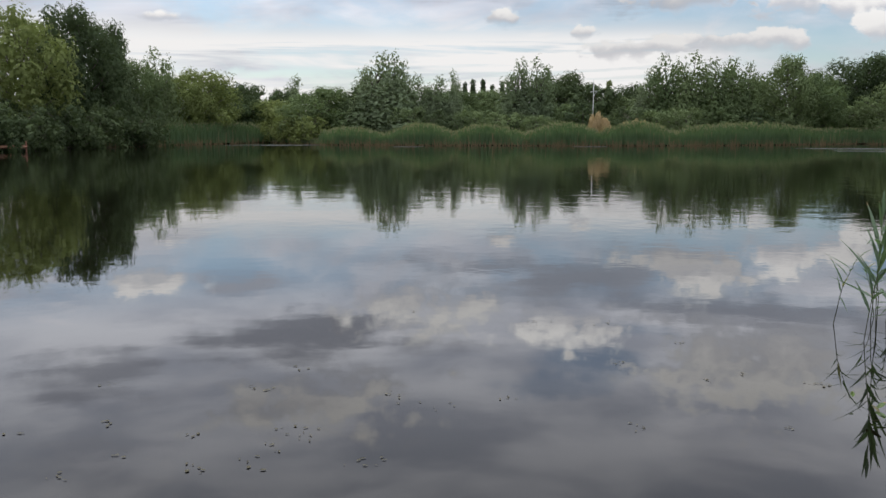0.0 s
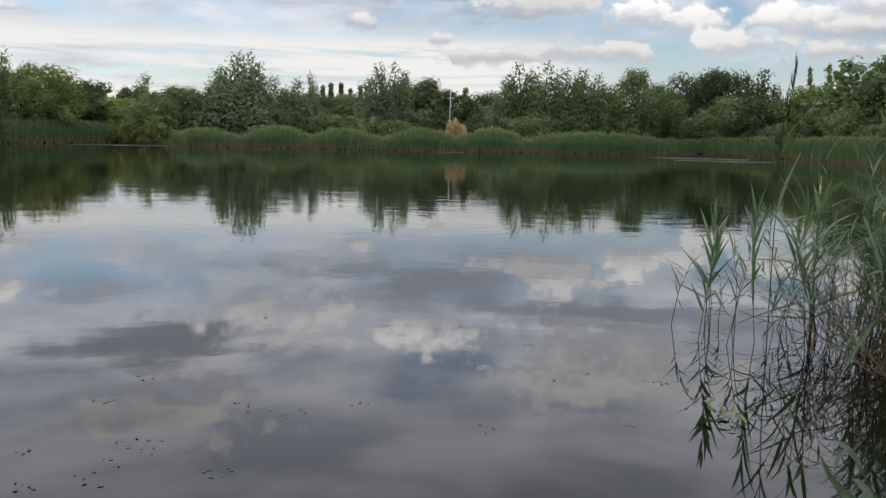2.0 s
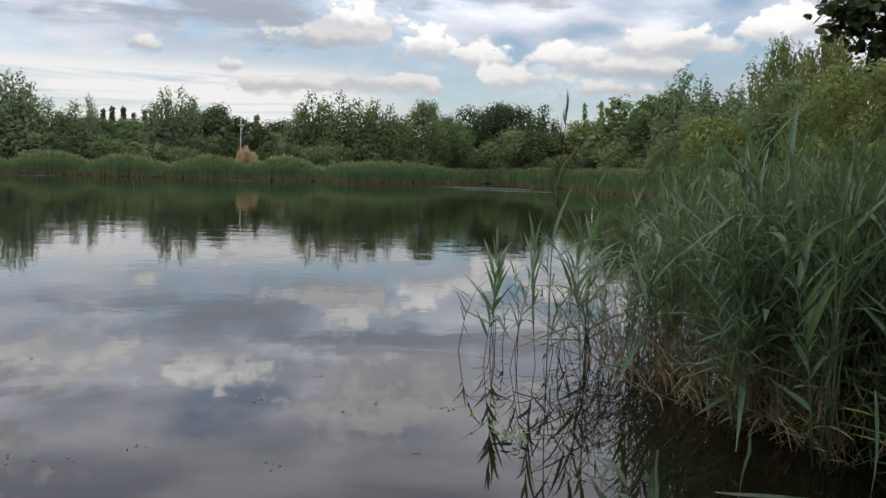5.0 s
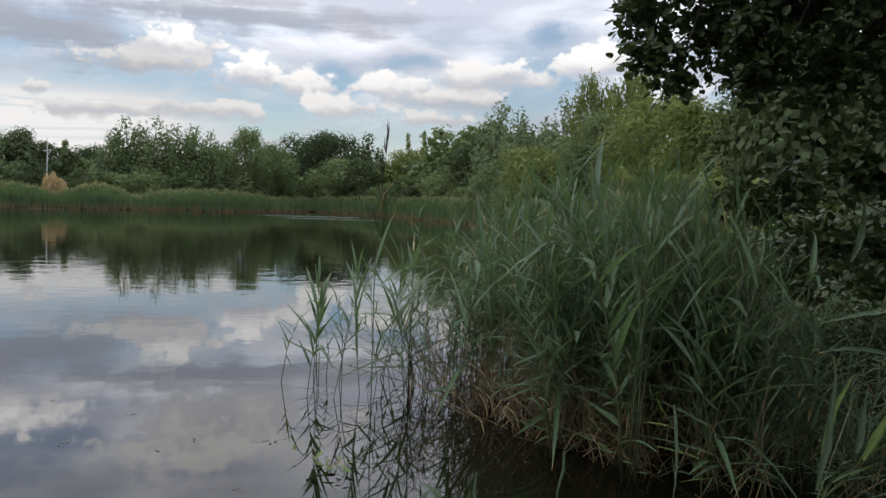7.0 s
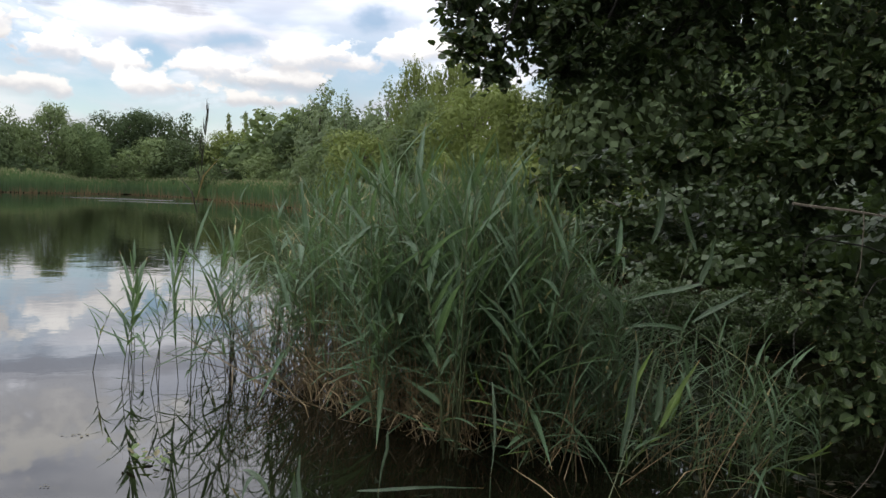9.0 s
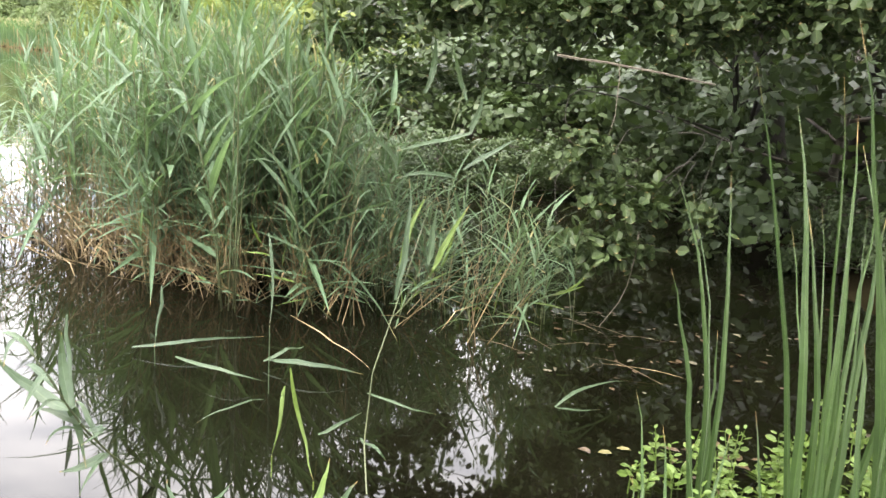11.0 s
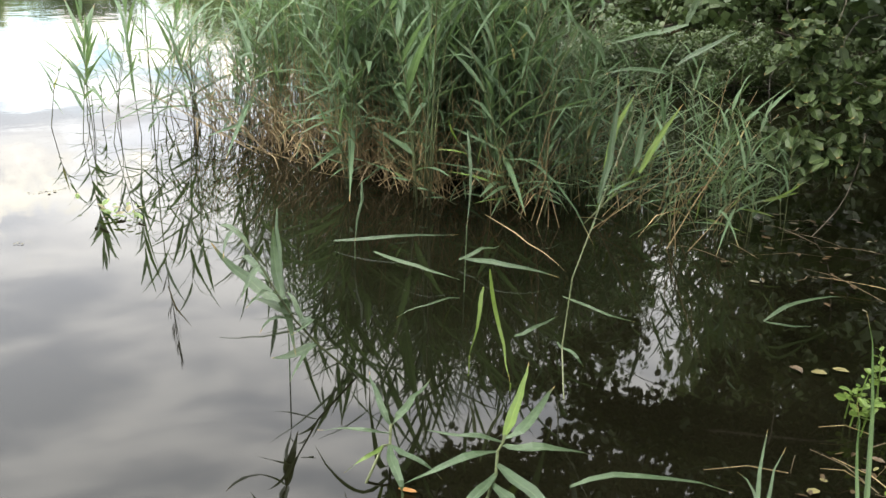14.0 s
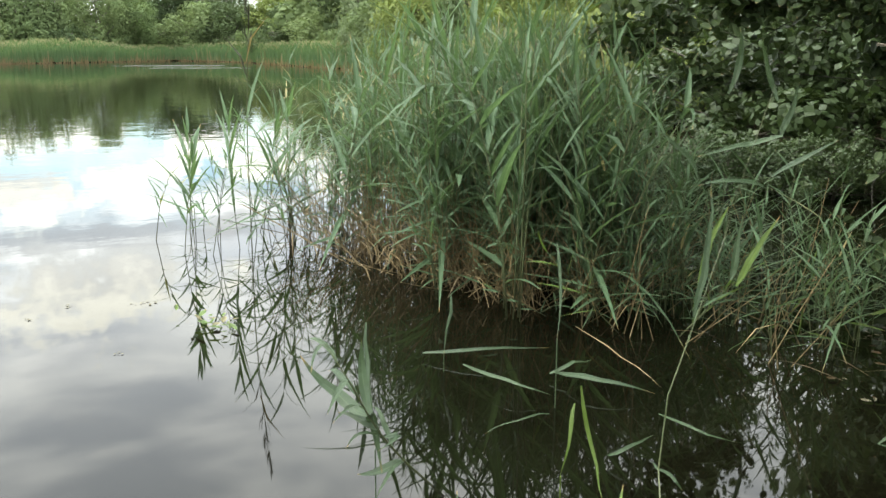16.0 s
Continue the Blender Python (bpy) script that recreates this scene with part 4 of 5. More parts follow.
stage = new("landing_stage")
stage.matrix_basis = pose(*polar(-25.6, 72.0, 0.0), 0, 0, 25.6)
for k in range(7):
    a = bmesh.new()
    bmesh.ops.create_cube(a, size=1.0, matrix=Matrix.Translation((-0.9 + k * 0.3, 0, 0.42)) @ Matrix.Diagonal((0.28, 1.2, 0.05, 1)))
    me = bpy.data.meshes.new("plank")
    a.to_mesh(me)
    me.materials.append(TIMBER)
    part("plank", me, None, stage)
for x in (-0.95, 0.95):
    for y in (-0.5, 0.5):
        a = Acc()
        a.tube([Vector((x, y, -0.5)), Vector((x, y, 0.75))], [0.06, 0.055], 7)
        part("post", a, TIMBER, stage)
a = Acc()
a.tube([Vector((-1.0, -0.62, 0.3)), Vector((1.0, -0.62, 0.3))], [0.09, 0.09], 4)
part("fascia", a, TIMBER, stage)
tagged(stage, "small red-brown timber landing stage at the waterline", "landing stage")


# ---- near reed bed ----
def curve_table(table, v):
    for (a0, y0), (a1, y1) in zip(table, table[1:]):
        if v <= a1:
            return y0 + (y1 - y0) * max(0.0, (v - a0) / (a1 - a0))
    return table[-1][1]


FRONT = [(23.5, 7.3), (28, 7.3), (32, 7.2), (35, 7.0), (39, 6.5), (43, 6.0), (48, 5.65), (55, 5.3), (62, 5.1), (69, 4.95)]
DEEP = [(23.5, 0.6), (30, 1.0), (36, 1.8), (42, 1.8), (51, 1.9), (55, 1.1), (69, 0.5)]
TALL = [(23.5, 0.8), (27, 0.98), (31, 1.22), (33.5, 1.5), (36, 1.66), (40, 1.76), (45, 1.84), (50, 1.8), (53, 1.45), (57, 1.05), (69, 0.85)]
DENSE = [(23.5, 0.014), (27, 0.022), (31, 0.045), (35, 0.12), (38, 0.30), (41, 0.55), (45, 0.8), (50, 0.78), (52.5, 0.5), (55, 0.28), (58, 0.18), (63, 0.14), (69, 0.10)]


def reed_shape(rng, height, bare=None, leaves=None, wide=False, fat=1.0):
    """Stem points and leaf points of one reed with its foot at the origin."""
    q = rng.uniform(0, 6.28)
    lean = Vector((math.cos(q), math.sin(q), 0)) * height * (rng.uniform(0.06, 0.26) if wide else rng.uniform(0.02, 0.14))
    stem = [lean * (s * s) + Vector((0, 0, height * 0.93 * s)) for s in (0, 0.25, 0.5, 0.75, 1.0)]
    out = []
    bare = rng.uniform(0.14, 0.42) if bare is None else bare
    n = leaves or rng.randint(10, 14)
    turn = rng.uniform(0, 6.28)
    for i in range(n):
        s = bare + (1 - bare) * (i + rng.uniform(0, 0.7)) / n
        root = lean * (s * s) + Vector((0, 0, height * 0.93 * s))
        turn += math.pi + rng.uniform(-0.6, 0.6)
        o = Vector((math.cos(turn), math.sin(turn), 0))
        ln = rng.uniform(0.20, 0.37) * fat ** 0.6 * (1.1 if leaves else 1.0) * (0.75 + 0.35 * math.sin(math.pi * s)) * min(1.0, height / 1.3 + 0.15)
        rise = rng.uniform(0.1, 1.1) if s < 0.4 else rng.uniform(0.7, 2.2) if s < 0.85 else rng.uniform(1.8, 4.5)
        if wide:
            rise, ln = rise * 0.42, ln * 1.15
        d = (o + Vector((0, 0, rise))).normalized()
        droop = rng.uniform(0.0, 0.24) if rng.random() > 0.14 else rng.uniform(0.4, 1.0)
        pts = []
        for k in range(5):
            u = k / 4
            pts.append(root + d * ln * u + Vector((0, 0, -droop * ln * u * u * 0.9)) + o * ln * 0.15 * u * u)
        out.append((pts, rng.uniform(0.010, 0.019) * fat * (1.25 if leaves else 1.2 if wide else 1.0)))
    return stem, out


def near_reed(rng, height, label, mat=None, **kw):
    """A reed with its stem and each leaf a part."""
    ob = new("reed")
    stem, leaves = reed_shape(rng, height, **kw)
    a = Acc()
    a.tube([p for p in stem], [0.0032, 0.003, 0.0028, 0.0024, 0.0012], 5)
    part("stem", a, STEMS, ob, smooth=True)
    for pts, wd in leaves:
        a = Acc()
        a.blade(pts, wd)
        part("leaf", a, mat or REED, ob)
    return tagged(ob, label, "reed", "reeds along the edge of the bed")


rng = random.Random(51)
TEMPLATES = [near_reed(rng, 1.0 + 0.1 * (k % 3), "green reed with long narrow leaves standing in water", leaves=12, bare=0.10 if k % 4 == 0 else 0.24 + 0.05 * (k % 5), wide=k % 4 == 0, fat=1.4 if k % 4 == 0 else 0.92) for k in range(12)]
spots = []
for k in range(12500):
    azimuth = rng.uniform(23.5, 69)
    if rng.random() > curve_table(DENSE, azimuth):
        continue
    if azimuth > 36 and noise.noise(Vector((azimuth * 0.62, 1.7, 0))) < rng.uniform(-0.75, 0.1):
        continue
    depth = curve_table(DEEP, azimuth)
    u = rng.random()
    if rng.random() > depth / 4.4:
        continue
    spots.append((azimuth, curve_table(FRONT, azimuth) + rng.uniform(-0.3, 0.3) - 0.75 * noise.noise(Vector((azimuth * 0.4, 5.0, 0))) + u * depth, u * depth))
spots.sort(key=lambda s: s[2])
bed, stalks = Acc(), Acc()
for i, (azimuth, d, back) in enumerate(spots):
    h = curve_table(TALL, azimuth) * (0.46 + 0.64 * rng.random() ** 1.15) * (0.86 + 0.14 * min(1, back / 0.8))
    p = polar(azimuth, d)
    turn = Matrix.Rotation(rng.uniform(0, 6.28), 4, "Z")
    tilt = Matrix.Rotation(rng.gauss(0, 0.26 if azimuth < 37 else 0.15), 4, "X")
    if i < 190:
        src = TEMPLATES[i % 12 if azimuth > 36 or i < 12 else (i % 3) * 4]
        m = Matrix.Translation(p) @ turn @ tilt
        if i < 12:
            src.matrix_basis = m @ Matrix.Scale(h / 1.05, 4)
        else:
            src_scale = h / 1.05
            ob = copy_thing(src, m)
            ob.matrix_basis = m @ Matrix.Scale(src_scale, 4)
        continue
    stem, leaves = reed_shape(rng, h, wide=azimuth > 53 or azimuth < 37 or i % 3 == 0)
    m = Matrix.Translation(p) @ tilt
    stalks.tube([m @ q for q in stem[::2]], [0.0042, 0.0036, 0.0015], 3)
    for pts, wd in leaves:
        bed.blade([m @ q for q in (pts[0], pts[1], pts[2], pts[4])], wd)
tagged(part("reed_bed_leaves", bed, REED), "dense green reed bed growing in the shallow margin", "reeds", kind="stuff")
tagged(part("reed_bed_stems", stalks, STEMS), "thin green stems of the reed bed", "reeds", kind="stuff")

# the loose outermost reeds
for azimuth, d, h, tip in ((25.7, 7.1, 0.85, 0.10), (26.3, 7.3, 1.0, -0.06), (27.4, 7.0, 0.75, 0.2), (29.0, 7.2, 1.05, -0.12), (30.4, 7.0, 1.1, 0.1), (31.9, 6.9, 1.25, -0.08)):
    ob = near_reed(rng, h, "green reed with broad leaves at the open end of the bed", leaves=12, bare=0.22, fat=1.5)
    ob.matrix_basis = Matrix.Translation(polar(azimuth, d)) @ Matrix.Rotation(tip, 4, "Y")

# short leafy reeds that lean out in front of the bed
for k in range(46):
    azimuth = rng.uniform(36, 67)
    ob = near_reed(rng, rng.uniform(0.45, 0.95), "short leafy reed leaning out of the bed over the water", leaves=rng.randint(6, 9), bare=0.15, fat=rng.uniform(0.7, 1.15), wide=k % 3 > 0, mat=REEDFRESH if k % 9 == 0 else REED)
    ob.matrix_basis = Matrix.Translation(polar(azimuth, curve_table(FRONT, azimuth) - rng.uniform(-0.2, 0.35), -0.02)) @ Matrix.Rotation(rng.uniform(0, 6.28), 4, "Z") @ Matrix.Rotation(rng.uniform(0.05, 0.4) if k % 3 else rng.uniform(0.6, 1.15), 4, "Y")

# dead straw at the foot of the bed
straw = Acc()
for k in range(760):
    azimuth = rng.choice((rng.uniform(32, 66), rng.uniform(36, 54), rng.uniform(35, 48), rng.uniform(35, 48)))
    p = polar(azimuth, curve_table(FRONT, azimuth) + rng.uniform(-0.4, 0.9))
    q = rng.uniform(0, 6.28)
    ln = rng.uniform(0.35, 0.95)
    lean = rng.uniform(0.15, 0.97)
    tip = p + Vector((math.cos(q) * ln * lean, math.sin(q) * ln * lean, ln * math.sqrt(1 - lean * lean)))
    knee = (p + tip) * 0.5 + Vector((rng.uniform(-0.04, 0.04), rng.uniform(-0.04, 0.04), 0))
    straw.tube([p, knee, tip], [0.0034, 0.003, 0.0016], 3)
    if rng.random() < 0.45:
        o = Vector((math.cos(q + 2), math.sin(q + 2), 0))
        straw.blade([knee, knee + o * 0.1 + Vector((0, 0, -0.02)), knee + o * 0.2 + Vector((0, 0, -0.14))], 0.014)
tagged(part("reed_straw", straw, DEADREED), "dead tan reed stems at the foot of the bed", "reeds", kind="stuff")

# one tall dead reed with a dark plume over the edge of the bed
old = new("plumed_reed")
foot = polar(29.7, 7.65)
a = Acc()
a.tube([foot, foot + Vector((0.0, 0.0, 0.8)), foot + Vector((0.03, 0.0, 1.45)), foot + Vector((0.09, -0.03, 2.15))], [0.005, 0.005, 0.004, 0.0015], 5)
part("stem", a, STEMS, old)
a = Acc()
for k in range(30):
    z = rng.uniform(1.55, 2.12)
    c = foot + Vector((0.03 + 0.085 * (z - 1.45), -0.03 * (z - 1.45), z))
    q = rng.uniform(0, 6.28)
    o = Vector((math.cos(q), math.sin(q), 0)) * 0.035 * (2.25 - z) / 0.5
    a.blade([c, c + o + Vector((0, 0, 0.06)), c + o * 1.2 + Vector((0, 0, 0.15))], 0.012)
part("plume", a, PLUME, old, "dark narrow plume")
for z, q, ln, mat in ((1.42, -1.2, 0.42, DEADREED), (1.3, 2.0, 0.38, PLUME), (1.1, 2.6, 0.40, PLUME), (1.05, -0.5, 0.25, DEADREED)):
    a = Acc()
    root = foot + Vector((0.02, 0, z))
    o = Vector((math.cos(q), math.sin(q), 0))
    a.blade([root, root + (o * 0.3 + Vector((0, 0, 0.9))) * ln * 0.5, root + (o * 0.55 + Vector((0, 0, 0.85))) * ln], 0.03)
    part("leaf", a, mat, old)
tagged(old, "tall dead reed with a dark plume above the bed", "reed")


def bent(pts, n=7):
    """A smooth run of points through three."""
    a, b, c = (Vector(p) for p in pts)
    mid = b * 2 - (a + c) * 0.5
    line = [a * (1 - s) ** 2 + mid * 2 * s * (1 - s) + c * s * s for s in (k / (n - 1) for k in range(n))]
    return line[:1] + [p + noise.noise_vector(p * 9) * 0.012 for p in line[1:]]


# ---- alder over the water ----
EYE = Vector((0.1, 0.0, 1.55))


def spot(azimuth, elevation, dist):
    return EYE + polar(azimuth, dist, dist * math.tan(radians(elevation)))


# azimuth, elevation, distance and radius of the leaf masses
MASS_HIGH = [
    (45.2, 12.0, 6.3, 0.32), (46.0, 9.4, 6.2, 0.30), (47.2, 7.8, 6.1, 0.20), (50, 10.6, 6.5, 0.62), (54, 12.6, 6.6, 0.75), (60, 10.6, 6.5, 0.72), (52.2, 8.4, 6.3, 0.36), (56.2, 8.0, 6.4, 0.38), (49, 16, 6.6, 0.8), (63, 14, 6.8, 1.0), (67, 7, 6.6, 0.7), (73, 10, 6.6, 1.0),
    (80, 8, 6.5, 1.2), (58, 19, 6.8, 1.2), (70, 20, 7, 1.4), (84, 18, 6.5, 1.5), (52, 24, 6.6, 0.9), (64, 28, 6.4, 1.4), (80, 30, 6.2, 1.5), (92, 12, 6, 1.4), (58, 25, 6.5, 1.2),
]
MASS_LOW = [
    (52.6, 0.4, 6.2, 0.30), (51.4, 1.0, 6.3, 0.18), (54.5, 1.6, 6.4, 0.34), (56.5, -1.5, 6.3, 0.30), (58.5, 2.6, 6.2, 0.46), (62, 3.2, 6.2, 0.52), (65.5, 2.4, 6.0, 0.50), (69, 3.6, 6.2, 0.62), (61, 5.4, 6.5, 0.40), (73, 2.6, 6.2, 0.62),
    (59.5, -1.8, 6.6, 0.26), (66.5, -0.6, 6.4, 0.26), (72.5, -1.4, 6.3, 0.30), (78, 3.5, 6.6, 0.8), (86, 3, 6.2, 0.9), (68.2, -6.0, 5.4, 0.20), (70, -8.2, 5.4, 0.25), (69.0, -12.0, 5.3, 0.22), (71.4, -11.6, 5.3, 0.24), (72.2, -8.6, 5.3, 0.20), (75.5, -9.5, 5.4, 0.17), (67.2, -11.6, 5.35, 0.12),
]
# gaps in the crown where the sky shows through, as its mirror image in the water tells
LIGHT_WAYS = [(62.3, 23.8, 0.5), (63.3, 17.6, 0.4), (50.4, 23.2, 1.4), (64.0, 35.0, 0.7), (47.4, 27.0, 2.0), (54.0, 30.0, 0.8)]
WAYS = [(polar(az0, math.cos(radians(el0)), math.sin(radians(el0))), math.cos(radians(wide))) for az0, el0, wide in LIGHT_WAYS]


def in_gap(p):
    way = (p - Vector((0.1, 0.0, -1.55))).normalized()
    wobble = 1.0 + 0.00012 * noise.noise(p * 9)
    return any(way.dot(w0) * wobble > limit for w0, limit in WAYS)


# leaf masses added overhead, out of view, to shade the bank and reeds
MASS_SHADE = [(64, 52, 4.6, 1.4), (58, 44, 5.2, 1.2), (96, 26, 6.0, 1.6), (112, 30, 5.5, 1.6), (128, 34, 5.0, 1.6), (52, 31, 6.3, 1.0), (62, 38, 6.0, 1.4), (76, 40, 5.8, 1.6), (90, 36, 5.6, 1.6), (70, 50, 5.0, 1.5), (88, 55, 4.5, 1.5), (104, 46, 5.0, 1.6), (125, 50, 4.6, 1.6), (105, 66, 3.6, 1.5), (70, 66, 3.4, 1.4), (150, 58, 4.0, 1.6)]
alder = new("alder_tree")
rng = random.Random(61)
trunk_foot = polar(80, 9.2, -0.05)
fork = trunk_foot + Vector((-0.35, 0.25, 2.0))
a = Acc()
a.tube([trunk_foot, trunk_foot + Vector((-0.15, 0.1, 0.9)), fork, fork + Vector((-0.2, 0.1, 1.6)), fork + Vector((-0.3, 0.1, 3.4))], [0.18, 0.14, 0.12, 0.09, 0.04], 10)
part("trunk", a, DARKBARK, alder, smooth=True)
a = Acc()
a.tube([trunk_foot + Vector((0.4, -0.5, 0)), trunk_foot + Vector((0.1, -0.7, 1.6)), trunk_foot + Vector((-0.5, -0.8, 3.6))], [0.12, 0.10, 0.05], 8)
part("trunk", a, DARKBARK, alder, smooth=True)
leaves, shoots = Acc(), Acc()
for az0, el0, d0, r0 in MASS_HIGH + MASS_SHADE + MASS_LOW:
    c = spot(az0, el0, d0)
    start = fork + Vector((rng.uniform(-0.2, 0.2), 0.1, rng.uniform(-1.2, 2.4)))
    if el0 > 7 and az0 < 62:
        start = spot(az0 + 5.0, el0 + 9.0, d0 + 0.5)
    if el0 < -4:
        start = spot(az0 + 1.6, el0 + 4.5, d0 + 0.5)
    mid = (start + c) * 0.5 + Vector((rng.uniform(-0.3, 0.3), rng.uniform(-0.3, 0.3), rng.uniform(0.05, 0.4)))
    b = Acc()
    thick = 0.022 if el0 > 7 else 0.010 if el0 > -4 else 0.005
    limb = [p + rnd_dir(rng) * 0.035 * min(1.0, thick * 60) for p in bent((start, mid, c), 8)]
    b.tube(limb, [thick * (1 - 0.11 * q) for q in range(8)], 6)
    part("branch", b, DARKBARK, alder, smooth=True)
    twigs = int((70 * r0 * r0 * 2.6 + 14 * r0 * 4) * (1.2 if el0 < -4 else 1.05 if el0 < 7 else 1.35 if el0 < 21 else 1.5))
    for k in range(twigs):
        d = rnd_dir(rng)
        r = r0 * rng.uniform(0.35, 1.05) * (1 + 0.2 * noise.noise(c + d * 2))
        tip = c + Vector((d.x * r, d.y * r, d.z * r * (0.5 if -4 < el0 < 7 else 0.85)))
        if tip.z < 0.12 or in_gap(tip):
            continue
        o = (d + Vector((0, 0, -0.1)) + rnd_dir(rng) * 0.6).normalized()
        if 8 < el0 < 21 and k % 2:
            shoots.tube([tip - o * 0.32 - d * 0.06, tip - o * 0.14, tip], [0.0028, 0.002, 0.001], 3)
        for j in range(rng.randint(5, 8)):
            p = tip - o * 0.045 * j + rnd_dir(rng) * 0.02
            along = (o * 0.5 + rnd_dir(rng) * 0.9 + Vector((0, 0, -0.12))).normalized()
            up = (Vector((0, 0, 1.0)) + rnd_dir(rng) * 0.55 + d * 0.3).normalized()
            if abs(along.dot(up)) > 0.95:
                continue
            size = rng.uniform(0.050, 0.090) * (1.0 if el0 < 21 else 1.8)
            if el0 < -4 and j < 3:
                one = Acc()
                one.disc_leaf(p, along, up, size)
                part("leaf", one, ALDER, alder)
            else:
                leaves.disc_leaf(p, along, up, size)
part("crown", leaves, ALDER, alder)
part("fine_wood", shoots, DARKBARK, alder, "fine grey-brown shoots")
for k, pts in enumerate(TWIGS):
    a = Acc()
    pts = [Vector(p) for p in pts]
    rad = 0.009 if k == 2 else 0.004
    a.tube(bent(pts), [rad * (1 - 0.08 * q) for q in range(7)], 5)
    part("twig", a, TWIG, alder, "bare pale twig")
tagged(alder, "dark green alder with round leaves overhanging the water", "tree")


# ---- single reeds and blades over the dark water ----
def face(pts):
    """The direction across a leaf whose upper face looks up and out over the lake."""
    return (Vector(pts[2]) - Vector(pts[0])).cross(Vector((-0.42, -0.32, 0.75))).normalized()


def fallen_reed(rows, root, width, label, mat=REEDSHADED):
    """A reed bent over, its leaves rising by turns from the stem."""
    ob = new("bent_reed")
    a = Acc()
    nodes = sorted((Vector(r[0]) for r in rows), key=lambda p: (p - Vector(root)).length)
    line = [Vector(root)] + nodes[::2] + [nodes[-1]]
    a.tube(line, [0.0045] * (len(line) - 1) + [0.003], 6)
    part("stem", a, STEMS, ob, smooth=True)
    for i, pts in enumerate(rows):
        a = Acc()
        a.blade(bent(pts, 9), width * (0.8 + 0.4 * ((i * 7) % 5) / 4), fold=0.18)
        part("leaf", a, REEDFRESH if i == len(rows) - 1 else mat, ob)
    return tagged(ob, label, "reed", "bent reeds in the margin")


fallen_reed(STAR, (1.72, 1.34, -0.03), 0.040, "bent reed with broad green leaves along its stem")
fallen_reed(SECOND, (1.62, 1.74, -0.03), 0.028, "smaller bent reed with leaves touching the water")
lean = new("leaning_reed")
a = Acc()
a.tube([Vector(p) for p in LEANER[0]], [0.003, 0.003, 0.0028, 0.0026, 0.0022, 0.002, 0.0016], 5)
part("stem", a, STEMS, lean)
for i, pts in enumerate(LEANLEAF):
    a = Acc()
    a.blade(bent(pts), 0.028, fold=0.25, side=face(pts))
    part("leaf", a, REEDFRESH if i in (0, 9) else REEDSHADED, lean)
tagged(lean, "tall reed leaning over dark water with pale leaves", "reed")
for i, pts in enumerate(ADRIFT):
    a = Acc()
    a.blade(bent(pts), (0.024, 0.022, 0.032, 0.010, 0.014, 0.018, 0.017, 0.010, 0.024)[i], fold=0.15, side=face(pts))
    tagged(part("reed_leaf", a, DEADREED if i == 3 else REEDSHADED), "green reed leaf lying along the dark water" if i != 3 else "thin dead reed blade slanting into the water", "leaf", "loose reed leaves on the water")
for i, pts in enumerate(HANGING[:3] + HANGING[5:]):
    a = Acc()
    a.blade(bent(pts), 0.017, fold=0.2, side=Vector((0.75, -0.66, 0)))
    a.tube([Vector(pts[2]), Vector((pts[2][0], pts[2][1], -0.05))], [0.003, 0.003], 4)
    tagged(part("reed_shoot", a, REEDFRESH if i in (1, 2) else REEDSHADED), "short reed shoot rising out of dark water", "reed", "shoots in the margin")
for i, pts in enumerate(LONGLEAF):
    a = Acc()
    a.blade(bent(pts), (0.03, 0.028, 0.026, 0.024, 0.010, 0.016, 0.014, 0.016)[i], fold=0.2)
    tagged(part("reed_leaf", a, DEADREED if i == 4 else REEDSHADED), "long narrow leaf beside the bank" if i != 4 else "pale dead blade lying on the water", "leaf", "loose reed leaves on the water")


bowed = new("bowed_reed")
BOW = [Vector(p) for p in ((2.10, 2.25, -0.03), (1.95, 2.33, 0.15), (1.86, 2.34, 0.27), (1.79, 2.33, 0.38), (1.73, 2.34, 0.50), (1.66, 2.36, 0.63))]
a = Acc()
a.tube(BOW, [0.0045, 0.004, 0.0036, 0.003, 0.0022, 0.0012], 6)
part("stem", a, STEMS, bowed, smooth=True)
for i, pts in enumerate(BOWED):
    a = Acc()
    a.blade(bent(pts), (0.040, 0.050, 0.040, 0.036, 0.040, 0.030)[i], fold=0.2, side=face(pts))
    part("leaf", a, REEDSHADED, bowed)
brng = random.Random(91)
for k in range(9):
    root = BOW[1 + k // 2] * (1 - 0.5 * (k % 2)) + BOW[min(5, 2 + k // 2)] * 0.5 * (k % 2)
    way = Vector((-0.55, 0.35, 0.35)) * 0.6 + Vector((0.45, 0.65, 0.1)) * (1 if k % 2 else -1) + rnd_dir(brng) * 0.25
    way *= brng.uniform(0.13, 0.24) / way.length
    pts = (root, root + way * 0.55 + Vector((0, 0, 0.012)), root + way - Vector((0, 0, 0.03)))
    a = Acc()
    a.blade(bent(pts), brng.uniform(0.016, 0.028), fold=0.2, side=face(pts))
    part("leaf", a, REEDSHADED, bowed)
tagged(bowed, "reed bowed low over open water, mirrored below itself", "reed")


